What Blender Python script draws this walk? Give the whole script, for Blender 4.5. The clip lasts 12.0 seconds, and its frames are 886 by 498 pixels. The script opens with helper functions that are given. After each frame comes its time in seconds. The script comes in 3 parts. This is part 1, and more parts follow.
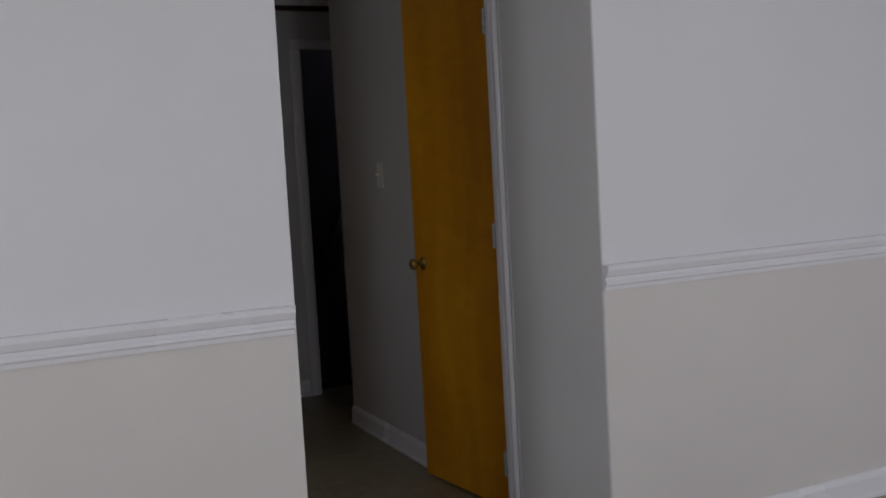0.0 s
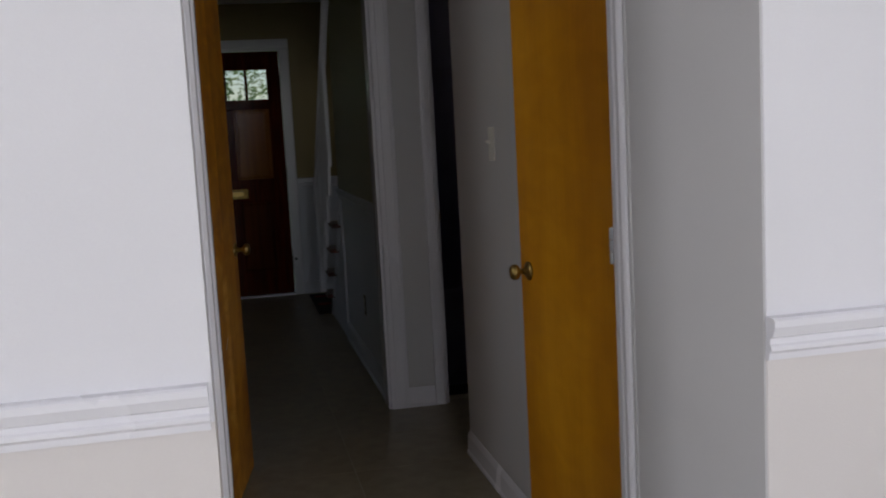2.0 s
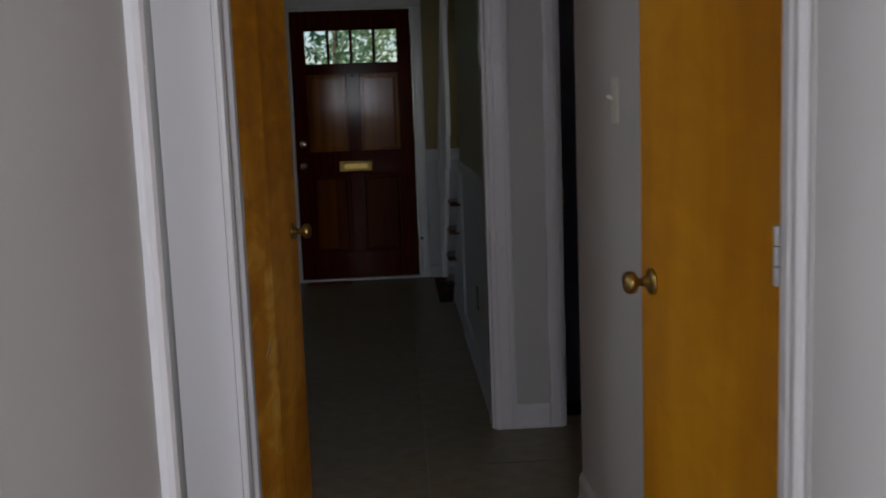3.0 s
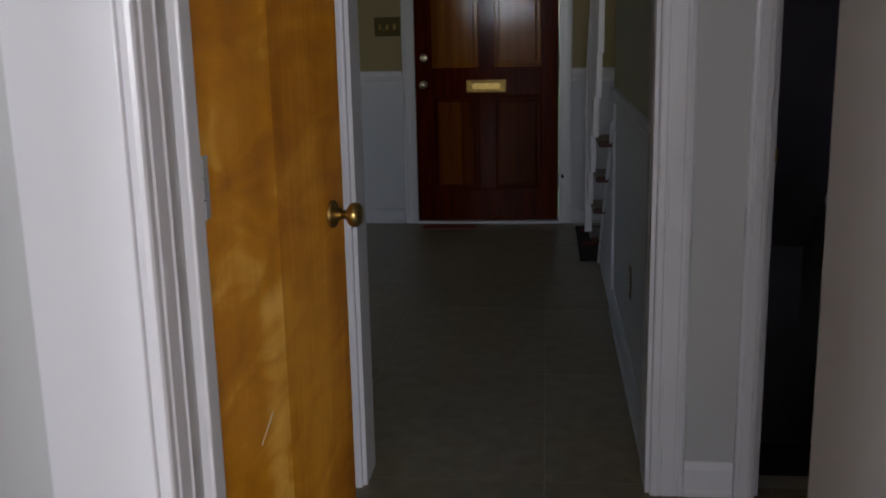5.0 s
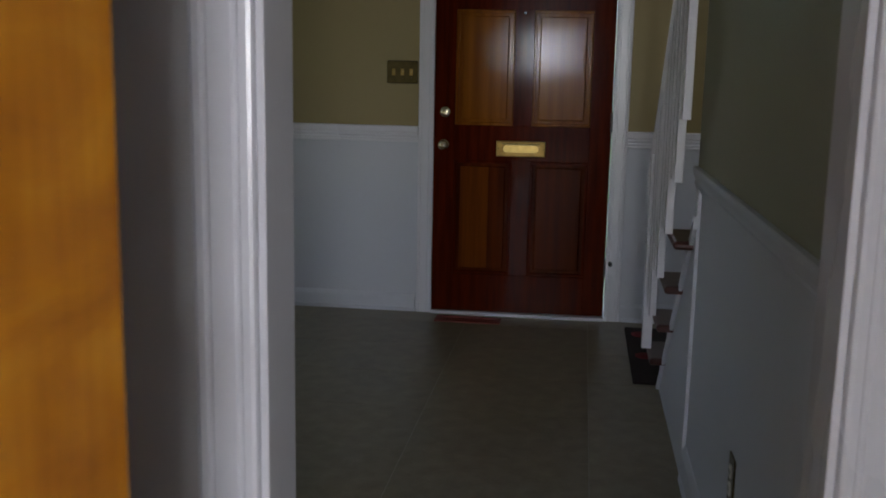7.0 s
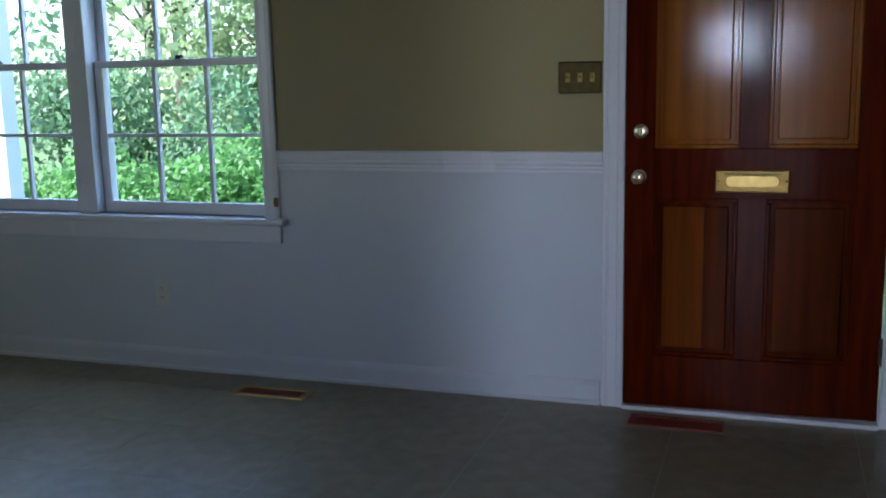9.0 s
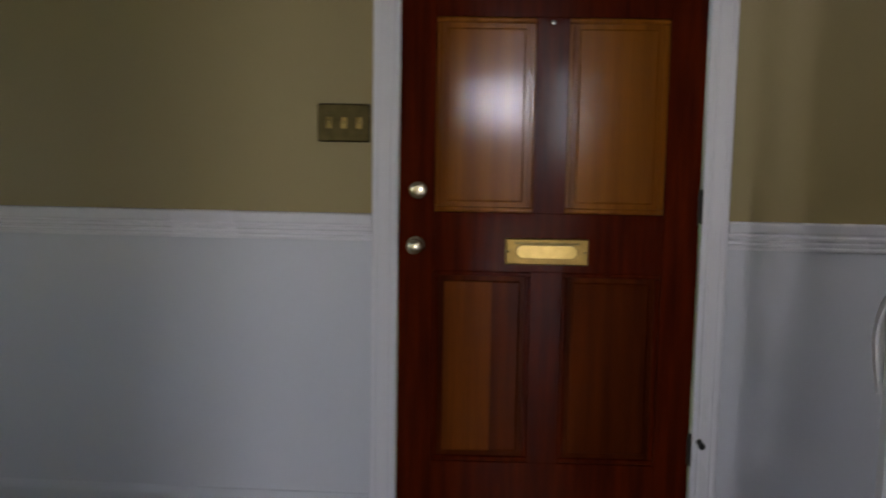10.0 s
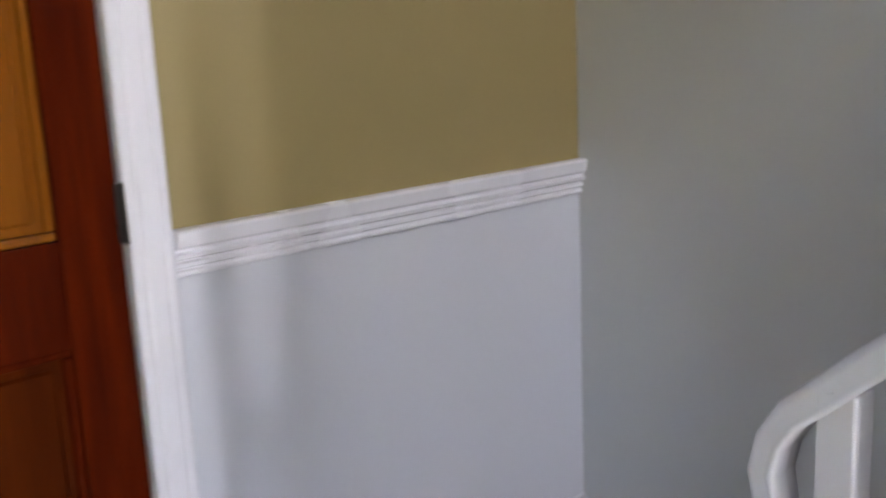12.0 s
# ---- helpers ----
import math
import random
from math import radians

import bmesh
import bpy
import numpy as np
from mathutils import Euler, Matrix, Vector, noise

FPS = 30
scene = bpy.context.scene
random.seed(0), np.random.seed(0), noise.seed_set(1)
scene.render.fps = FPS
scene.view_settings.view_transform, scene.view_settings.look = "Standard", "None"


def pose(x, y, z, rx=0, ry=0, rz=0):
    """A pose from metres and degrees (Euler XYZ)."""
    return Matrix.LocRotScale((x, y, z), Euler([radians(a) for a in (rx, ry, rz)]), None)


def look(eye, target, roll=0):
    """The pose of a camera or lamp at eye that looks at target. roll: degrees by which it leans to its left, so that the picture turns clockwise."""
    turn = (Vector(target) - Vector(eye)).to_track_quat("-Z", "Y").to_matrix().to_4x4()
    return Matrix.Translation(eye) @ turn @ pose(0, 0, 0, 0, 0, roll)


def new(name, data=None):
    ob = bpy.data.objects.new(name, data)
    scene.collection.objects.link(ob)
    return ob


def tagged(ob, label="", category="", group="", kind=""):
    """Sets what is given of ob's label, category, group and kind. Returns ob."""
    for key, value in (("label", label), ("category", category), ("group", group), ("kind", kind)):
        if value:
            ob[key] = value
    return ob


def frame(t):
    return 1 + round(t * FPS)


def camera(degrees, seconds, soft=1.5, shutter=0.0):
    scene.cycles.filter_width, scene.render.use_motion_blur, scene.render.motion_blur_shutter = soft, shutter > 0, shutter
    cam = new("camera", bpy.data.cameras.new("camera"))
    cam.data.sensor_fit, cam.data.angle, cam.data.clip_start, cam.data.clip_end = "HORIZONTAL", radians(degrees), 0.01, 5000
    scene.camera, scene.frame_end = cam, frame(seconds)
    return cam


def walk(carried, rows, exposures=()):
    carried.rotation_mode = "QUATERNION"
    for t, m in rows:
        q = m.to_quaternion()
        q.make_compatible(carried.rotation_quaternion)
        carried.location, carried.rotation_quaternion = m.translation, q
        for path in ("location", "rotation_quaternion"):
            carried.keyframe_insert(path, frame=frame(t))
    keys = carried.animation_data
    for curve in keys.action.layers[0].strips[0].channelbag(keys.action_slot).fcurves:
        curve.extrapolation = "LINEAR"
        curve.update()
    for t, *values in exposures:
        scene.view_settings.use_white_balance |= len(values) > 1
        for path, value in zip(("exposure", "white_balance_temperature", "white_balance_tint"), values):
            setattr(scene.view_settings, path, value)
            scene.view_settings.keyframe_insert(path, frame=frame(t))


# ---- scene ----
cam = camera(48.4, 12.0, 1.8, 0.4)
# seconds, x, y, z, yaw, pitch, roll
PATH = [
    (0, -0.846, -9.360, 1.292, -25.65, -4.60, 3.15),
    (1, -0.402, -8.930, 1.300, -19.47, -5.79, 3.24),
    (1.5, -0.190, -8.680, 1.307, -15.66, -6.23, 2.06),
    (2, -0.030, -8.425, 1.344, -12.40, -7.00, 3.03),
    (2.5, 0.197, -8.075, 1.280, -6.66, -7.11, 2.55),
    (3.1, 0.325, -7.515, 1.266, -2.10, -8.17, 2.17),
    (3.5, 0.381, -7.228, 1.294, 1.15, -9.01, 2.99),
    (3.7, 0.402, -7.097, 1.286, 2.80, -8.93, 3.34),
    (5.3, 0.379, -6.136, 1.258, 6.48, -13.13, 0.86),
    (5.5, 0.383, -6.012, 1.267, 6.92, -12.74, 0.61),
    (6, 0.366, -5.749, 1.271, 7.63, -10.94, 0.29),
    (6.5, 0.340, -5.487, 1.273, 7.97, -10.10, -0.93),
    (6.7, 0.323, -5.336, 1.253, 7.99, -10.01, -1.08),
    (8.3, 0.223, -4.073, 1.328, 13.52, -11.23, 1.65),
    (8.5, 0.166, -3.945, 1.345, 17.22, -11.65, 1.65),
    (9, 0.076, -3.691, 1.281, 18.56, -10.00, 1.23),
    (9.5, -0.004, -3.390, 1.243, 12.27, -7.43, -1.27),
    (10, -0.112, -2.992, 1.244, 4.05, -6.86, -0.93),
    (10.5, -0.213, -2.598, 1.262, -6.52, -7.37, -0.07),
    (11, -0.250, -2.267, 1.283, -17.70, -8.96, 1.25),
    (11.5, -0.252, -1.883, 1.292, -29.18, -11.36, 2.16),
    (12, -0.240, -1.571, 1.295, -42.54, -12.15, 2.55),
]
walk(cam, [(t, pose(x, y, z, 90 + pitch, roll, yaw)) for t, x, y, z, yaw, pitch, roll in PATH],
     [(0, -1.35, 6500, 10), (1.5, -0.75, 6500, 11), (3.5, 0.05, 6500, 10), (5.5, 0.9, 6500, 11), (6.7, 1.42, 6500, 11), (8.5, 1.95, 5150, 8), (9.5, 2.2, 6050, 15), (10.5, 2.45, 7000, 15), (11.2, 3.1, 6800, 16), (12, 3.85, 6500, 17)])

# ---- light ----
world = bpy.data.worlds.new("world")
scene.world = world
world.use_nodes = True
wn = world.node_tree.nodes
sky = wn.new("ShaderNodeTexSky")
sky.sky_type = "NISHITA"
sky.sun_disc = False
sky.sun_elevation = radians(48)
sky.sun_rotation = radians(238)
world.node_tree.links.new(sky.outputs[0], wn["Background"].inputs[0])
wn["Background"].inputs[1].default_value = 0.15
sun = new("sun", bpy.data.lights.new("sun", "SUN"))
sun.data.energy, sun.data.angle, sun.data.color = 5.0, radians(0.6), (1, 0.95, 0.86)
sun.matrix_world = look((-40, -25, 50), (0, 0, 0))


def window_light(name, x, y, z, w, h, rx, rz, watts, color):
    la = new(name, bpy.data.lights.new(name, "AREA"))
    la.data.shape, la.data.size, la.data.size_y, la.data.energy, la.data.color = "RECTANGLE", w, h, watts, color
    la.matrix_world = pose(x, y, z, rx, 0, rz)


window_light("back_window_light", 0.35, -11.42, 1.65, 0.45, 0.6, 90, 0, 26, (0.93, 0.95, 1.0))
window_light("back_window_light", 2.0, -11.42, 1.5, 1.2, 1.2, 90, 0, 82, (0.93, 0.95, 1.0))
# added fill lamp, brightens the chair-rail wall towards its left; no window known there
window_light("west_fill_light", -3.93, -8.7, 1.45, 1.3, 1.3, 90, -90, 95, (0.93, 0.95, 1.0))
# added fill lamp for the front wall, at an invented south window
window_light("living_fill_light", -3.35, -3.60, 1.45, 1.6, 1.3, 90, 0, 0.6, (0.95, 0.97, 1.0))
window_light("upper_stair_window_light", 1.2, -5.05, 4.2, 0.7, 0.9, 62, 0, 13, (0.97, 0.97, 1.0))
# added fill lamp that lifts the side room wall, its source is unseen
window_light("side_room_fill_light", -2.13, -5.9, 1.5, 0.9, 1.1, 90, -90, 7, (0.95, 0.97, 1.0))
window_light("front_window_light", -2.87, 0.42, 2.28, 1.8, 0.5, -55, 0, 4.2, (0.62, 0.80, 1.0))


# ---- materials ----
def material(name, color, rough=0.5, metal=0.0, vary=0.12, scale=3.0, fine=60.0, bump=0.05, stretch=(1, 1, 1), spec=0.5, second=None, coat=0.0, depth=0.01, coat_rough=0.10):
    m = bpy.data.materials.new(name)
    m.use_nodes = True
    n, l = m.node_tree.nodes, m.node_tree.links
    b = n["Principled BSDF"]
    tc, mp = n.new("ShaderNodeTexCoord"), n.new("ShaderNodeMapping")
    mp.inputs["Scale"].default_value = stretch
    l.new(tc.outputs["Object"], mp.inputs["Vector"])
    a, f = n.new("ShaderNodeTexNoise"), n.new("ShaderNodeTexNoise")
    a.inputs["Scale"].default_value, a.inputs["Detail"].default_value = scale, 5
    f.inputs["Scale"].default_value, f.inputs["Detail"].default_value = fine, 3
    l.new(mp.outputs[0], a.inputs["Vector"])
    l.new(mp.outputs[0], f.inputs["Vector"])
    ramp = n.new("ShaderNodeValToRGB")
    dark = second or tuple(c * (1 - vary) for c in color)
    ramp.color_ramp.elements[0].position, ramp.color_ramp.elements[1].position = 0.32, 0.68
    ramp.color_ramp.elements[0].color, ramp.color_ramp.elements[1].color = (*dark, 1), (*color, 1)
    l.new(a.outputs[0], ramp.inputs[0])
    mix = n.new("ShaderNodeMix")
    mix.data_type, mix.blend_type = "RGBA", "MULTIPLY"
    mix.inputs[0].default_value = min(1, vary * 2)
    l.new(ramp.outputs[0], mix.inputs[6])
    r2 = n.new("ShaderNodeValToRGB")
    r2.color_ramp.elements[0].color, r2.color_ramp.elements[1].color = (0.6, 0.6, 0.6, 1), (1, 1, 1, 1)
    l.new(f.outputs[0], r2.inputs[0])
    l.new(r2.outputs[0], mix.inputs[7])
    l.new(mix.outputs[2], b.inputs["Base Color"])
    rr = n.new("ShaderNodeMapRange")
    rr.inputs[3].default_value, rr.inputs[4].default_value = max(0, rough - 0.08), min(1, rough + 0.08)
    l.new(a.outputs[0], rr.inputs[0])
    l.new(rr.outputs[0], b.inputs["Roughness"])
    bp = n.new("ShaderNodeBump")
    bp.inputs["Strength"].default_value, bp.inputs["Distance"].default_value = bump, depth
    l.new(f.outputs[0], bp.inputs["Height"])
    l.new(bp.outputs[0], b.inputs["Normal"])
    b.inputs["Metallic"].default_value, b.inputs["Specular IOR Level"].default_value = metal, spec
    b.inputs["Coat Weight"].default_value, b.inputs["Coat Roughness"].default_value = coat, coat_rough
    if coat > 0.25:
        l.new(bp.outputs[0], b.inputs["Coat Normal"])
    return m


WHITE_UP = material("white_wall_paint", (0.76, 0.75, 0.79), 0.55, vary=0.04, scale=1.2, fine=220, bump=0.12)
CREAM_LOW = material("cream_wall_paint", (0.70, 0.66, 0.65), 0.6, vary=0.05, scale=1.2, fine=220, bump=0.12)
GREY_WALL = material("grey_wall_paint", (0.58, 0.57, 0.58), 0.55, vary=0.05, scale=1.5, fine=220, bump=0.1)
STAIR_WALL = material("stair_wall_paint", (0.56, 0.57, 0.58), 0.5, vary=0.04, scale=1.0, fine=200, bump=0.1)
TAN = material("tan_wall_paint", (0.325, 0.252, 0.108), 0.5, vary=0.07, scale=1.4, fine=240, bump=0.12)
OLIVE = material("olive_wall_paint", (0.36, 0.34, 0.22), 0.5, vary=0.06, scale=1.4, fine=240, bump=0.12)
DADO = material("blue_white_dado_paint", (0.64, 0.65, 0.71), 0.5, vary=0.05, scale=1.5, fine=240, bump=0.1)
TRIM = material("white_trim_gloss", (0.79, 0.78, 0.83), 0.26, vary=0.02, scale=2.5, fine=90, bump=0.03, stretch=(1, 1, 0.3))
CEIL = material("ceiling_white", (0.7, 0.7, 0.68), 0.8, vary=0.05, scale=2, fine=150, bump=0.2)
TILE = material("beige_vinyl_tile", (0.315, 0.268, 0.182), 0.36, vary=0.22, scale=13, fine=70, bump=0.12, second=(0.215, 0.180, 0.118), spec=0.45)
GROUT = material("grout", (0.50, 0.46, 0.38), 0.8, vary=0.2, scale=8, fine=90, bump=0.2)
BRASS = material("aged_brass", (0.50, 0.35, 0.12), 0.32, 1.0, vary=0.25, scale=30, fine=200, bump=0.04)
PALE_BRASS = material("pale_polished_brass", (0.78, 0.70, 0.50), 0.22, 1.0, vary=0.15, scale=30, fine=200, bump=0.03)
OLD_BRASS = material("worn_old_brass", (0.30, 0.19, 0.055), 0.38, 1.0, vary=0.4, scale=22, fine=120, bump=0.12)
BRASS_DK = material("dark_brass", (0.13, 0.10, 0.04), 0.35, 1.0, vary=0.3, scale=30, fine=200, bump=0.05)
CHROME = material("worn_nickel", (0.66, 0.66, 0.66), 0.25, 1.0, vary=0.15, scale=40, fine=200, bump=0.03)
IRON = material("dark_hinge_steel", (0.06, 0.055, 0.05), 0.4, 0.8, vary=0.2, scale=30, fine=200, bump=0.03)
STEEL = material("painted_hinge", (0.55, 0.57, 0.6), 0.35, 0.3, vary=0.2, scale=25, fine=200, bump=0.03)
PLASTIC = material("ivory_plastic", (0.74, 0.72, 0.66), 0.3, vary=0.05, scale=20, fine=200, bump=0.02)
BLACK = material("black_rubber", (0.015, 0.015, 0.015), 0.6, vary=0.2, scale=20, fine=200, bump=0.05)
RUST = material("rust_red_paint", (0.30, 0.035, 0.02), 0.5, vary=0.3, scale=14, fine=150, bump=0.1)
PURPLE = material("stairwell_purple_paint", (0.42, 0.40, 0.52), 0.6, vary=0.08, scale=2, fine=200, bump=0.1)
DARKSTEP = material("dark_cellar_step", (0.03, 0.028, 0.026), 0.7, vary=0.2, scale=6, fine=90, bump=0.1)
MAHOG = material("mahogany_stain", (0.115, 0.0120, 0.0010), 0.6, vary=0.35, scale=7, fine=70, bump=0.08, stretch=(5, 5, 0.35), second=(0.055, 0.0055, 0.0008), coat=0.11, depth=0.004, spec=0.02, coat_rough=0.10)
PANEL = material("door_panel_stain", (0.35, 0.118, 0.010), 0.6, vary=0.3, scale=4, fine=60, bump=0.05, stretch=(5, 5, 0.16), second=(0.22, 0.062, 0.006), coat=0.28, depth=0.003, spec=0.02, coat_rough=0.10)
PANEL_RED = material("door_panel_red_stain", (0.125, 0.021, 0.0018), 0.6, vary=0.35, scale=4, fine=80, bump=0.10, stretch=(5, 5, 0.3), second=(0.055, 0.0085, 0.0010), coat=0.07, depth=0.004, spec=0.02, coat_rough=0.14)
PANEL_LT = material("door_panel_orange_stain", (0.20, 0.048, 0.005), 0.6, vary=0.3, scale=7, fine=80, bump=0.1, stretch=(6, 6, 0.3), second=(0.13, 0.028, 0.004), coat=0.08, depth=0.004, spec=0.02, coat_rough=0.14)


def veneer(name, dark, mid, pale, figure, grain):
    """Varnished rotary-cut veneer: flame figure in slanting patches over fine upright grain."""
    m = bpy.data.materials.new(name)
    m.use_nodes = True
    n, l = m.node_tree.nodes, m.node_tree.links
    b = n["Principled BSDF"]
    tc = n.new("ShaderNodeTexCoord")

    def noise(scale, detail, distortion, turn, stretch):
        mp, t = n.new("ShaderNodeMapping"), n.new("ShaderNodeTexNoise")
        mp.inputs["Rotation"].default_value = (radians(turn), 0, 0)
        mp.inputs["Scale"].default_value = stretch
        t.inputs["Scale"].default_value, t.inputs["Detail"].default_value, t.inputs["Distortion"].default_value = scale, detail, distortion
        l.new(tc.outputs["Object"], mp.inputs[0])
        l.new(mp.outputs[0], t.inputs["Vector"])
        return t

    flame = noise(5.5, 3, 0.9, 32, (1, 1.0, 2.1))
    broad = noise(1.6, 2, 0.4, 0, (1, 2.4, 0.7))
    line = noise(26, 4, 0.3, 0, (1, 3.2, 0.16))
    add = n.new("ShaderNodeMath")
    add.operation = "MULTIPLY_ADD"
    add.inputs[1].default_value = figure
    l.new(flame.outputs[0], add.inputs[0])
    l.new(broad.outputs[0], add.inputs[2])
    add2 = n.new("ShaderNodeMath")
    add2.operation = "MULTIPLY_ADD"
    add2.inputs[1].default_value = grain
    l.new(line.outputs[0], add2.inputs[0])
    l.new(add.outputs[0], add2.inputs[2])
    mr = n.new("ShaderNodeMapRange")
    half = 0.5 * (1 + figure + grain)
    mr.inputs[1].default_value, mr.inputs[2].default_value = half - 0.24, half + 0.26
    l.new(add2.outputs[0], mr.inputs[0])
    ramp = n.new("ShaderNodeValToRGB")
    e = ramp.color_ramp.elements
    e[0].color, e[1].color = (*dark, 1), (*pale, 1)
    k = e.new(0.55)
    k.color = (*mid, 1)
    l.new(mr.outputs[0], ramp.inputs[0])
    l.new(ramp.outputs[0], b.inputs["Base Color"])
    bp = n.new("ShaderNodeBump")
    bp.inputs["Strength"].default_value, bp.inputs["Distance"].default_value = 0.08, 0.002
    l.new(line.outputs[0], bp.inputs["Height"])
    l.new(bp.outputs[0], b.inputs["Normal"])
    b.inputs["Roughness"].default_value = 0.38
    b.inputs["Specular IOR Level"].default_value = 0.3
    b.inputs["Coat Weight"].default_value, b.inputs["Coat Roughness"].default_value = 0.2, 0.14
    return m


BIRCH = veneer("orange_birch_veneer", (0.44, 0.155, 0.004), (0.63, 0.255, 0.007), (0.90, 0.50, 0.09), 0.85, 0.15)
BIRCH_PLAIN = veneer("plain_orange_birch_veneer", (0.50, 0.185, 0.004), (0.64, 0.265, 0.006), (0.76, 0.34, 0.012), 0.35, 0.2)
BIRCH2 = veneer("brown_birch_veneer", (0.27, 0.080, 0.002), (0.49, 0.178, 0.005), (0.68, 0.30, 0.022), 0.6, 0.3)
TREAD = material("dark_red_tread", (0.085, 0.016, 0.010), 0.35, vary=0.3, scale=8, fine=70, bump=0.05, coat=0.2)
RUG = material("dark_rug", (0.035, 0.022, 0.022), 0.95, vary=0.4, scale=18, fine=260, bump=0.6)
RUG_RED = material("rug_red", (0.24, 0.02, 0.025), 0.95, vary=0.3, scale=18, fine=260, bump=0.6)
GRASS = material("grass_ground", (0.10, 0.17, 0.04), 0.9, vary=0.3, scale=1.5, fine=40, bump=0.4)
LEAF = material("tree_leaf", (0.18, 0.31, 0.16), 0.5, vary=0.25, scale=1.2, fine=8, bump=0.1)
LEAF_LT = material("light_leaf", (0.32, 0.42, 0.20), 0.5, vary=0.22, scale=1.2, fine=8, bump=0.1)
HEDGE = material("hedge_leaf", (0.18, 0.38, 0.11), 0.5, vary=0.25, scale=2, fine=8, bump=0.1)
BARK = material("bark", (0.12, 0.09, 0.06), 0.9, vary=0.3, scale=8, fine=50, bump=0.5, stretch=(3, 3, 0.6))
GLASS = bpy.data.materials.new("window_glass")
GLASS.use_nodes = True
gb = GLASS.node_tree.nodes["Principled BSDF"]
gb.inputs["Transmission Weight"].default_value, gb.inputs["Roughness"].default_value, gb.inputs["IOR"].default_value = 1.0, 0.0, 1.01
gb.inputs["Base Color"].default_value = (0.97, 0.99, 0.99, 1)
for mt in (LEAF, LEAF_LT, HEDGE):
    nt = mt.node_tree
    pb, om = nt.nodes["Principled BSDF"], nt.nodes["Material Output"]
    tb, mx = nt.nodes.new("ShaderNodeBsdfTranslucent"), nt.nodes.new("ShaderNodeMixShader")
    mx.inputs[0].default_value = 0.5
    nt.links.new(pb.inputs["Base Color"].links[0].from_socket, tb.inputs["Color"])
    nt.links.new(pb.outputs[0], mx.inputs[1])
    nt.links.new(tb.outputs[0], mx.inputs[2])
    nt.links.new(mx.outputs[0], om.inputs["Surface"])


# ---- mesh helpers ----
def box(bm, x0, y0, z0, x1, y1, z1, bevel=0.0, seg=2):
    m = Matrix.LocRotScale(((x0 + x1) / 2, (y0 + y1) / 2, (z0 + z1) / 2), None, (abs(x1 - x0), abs(y1 - y0), abs(z1 - z0)))
    vs = bmesh.ops.create_cube(bm, size=1, matrix=m)["verts"]
    if bevel:
        es = {e for v in vs for e in v.link_edges}
        bmesh.ops.bevel(bm, geom=list(es), offset=bevel, segments=seg, affect="EDGES", profile=0.5)
    return bm


def B(*a, **k):
    return box(bmesh.new(), *a, **k)


def prism(pts, length, m):
    """A profile of (u, v) points drawn out along its third axis, then set by m."""
    bm = bmesh.new()
    lo = [bm.verts.new((u, v, 0)) for u, v in pts]
    hi = [bm.verts.new((u, v, length)) for u, v in pts]
    k = len(pts)
    for i in range(k):
        bm.faces.new((lo[i], lo[(i + 1) % k], hi[(i + 1) % k], hi[i]))
    bm.faces.new(lo[::-1])
    bm.faces.new(hi)
    bmesh.ops.transform(bm, matrix=m, verts=bm.verts)
    bmesh.ops.recalc_face_normals(bm, faces=bm.faces)
    return bm


def lathe(profile, m, seg=24):
    """A profile of (radius, height) turned round z, then set by m."""
    bm = bmesh.new()
    rings = [[bm.verts.new((r * math.cos(2 * math.pi * i / seg), r * math.sin(2 * math.pi * i / seg), h)) for i in range(seg)] for r, h in profile]
    for a, b in zip(rings, rings[1:]):
        for i in range(seg):
            f = bm.faces.new((a[i], a[(i + 1) % seg], b[(i + 1) % seg], b[i]))
            f.smooth = True
    bm.faces.new(rings[0][::-1])
    bm.faces.new(rings[-1])
    bmesh.ops.transform(bm, matrix=m, verts=bm.verts)
    bmesh.ops.recalc_face_normals(bm, faces=bm.faces)
    return bm


def part(name, bm, mat, parent=None, label=""):
    me = bpy.data.meshes.new(name)
    bm.to_mesh(me)
    bm.free()
    me.materials.append(mat)
    ob = new(name, me)
    if parent is not None:
        ob.parent = parent
    if label:
        ob["label"] = label
    return ob


def thing(name, x, y, z, label, category, group="", kind="", rz=0.0):
    e = new(name)
    e.empty_display_size = 0.1
    e.matrix_world = pose(x, y, z, 0, 0, rz)
    return tagged(e, label, category, group, kind)


def structure(name, bm, mat, label, category):
    return tagged(part(name, bm, mat), label, category, kind="structure")


def wall_y(bm, y0, y1, x0, x1, z0, z1, holes=()):
    """A wall along x with holes (xa, xb, za, zb)."""
    xs = x0
    for xa, xb, za, zb in sorted(holes):
        if xa > xs:
            box(bm, xs, y0, z0, xa, y1, z1)
        if za > z0:
            box(bm, xa, y0, z0, xb, y1, min(za, z1))
        if zb < z1:
            box(bm, xa, y0, max(zb, z0), xb, y1, z1)
        xs = xb
    if xs < x1:
        box(bm, xs, y0, z0, x1, y1, z1)
    return bm


def wall_x(bm, x0, x1, y0, y1, z0, z1, holes=()):
    ys = y0
    for ya, yb, za, zb in sorted(holes):
        if ya > ys:
            box(bm, x0, ys, z0, x1, ya, z1)
        if za > z0:
            box(bm, x0, ya, z0, x1, yb, min(za, z1))
        if zb < z1:
            box(bm, x0, ya, max(zb, z0), x1, yb, z1)
        ys = yb
    if ys < y1:
        box(bm, x0, ys, z0, x1, y1, z1)
    return bm


# ---- plan ----
H = 2.44            # ceiling
R = 0.97            # top of the dado in the foyer
LX, RX = -0.112, 0.868   # passage walls
PY0, PY1 = -3.79, -3.66  # wall between hall and foyer
SY = -6.80          # chair-rail wall
CX = 1.638          # outer wall beside the stairs

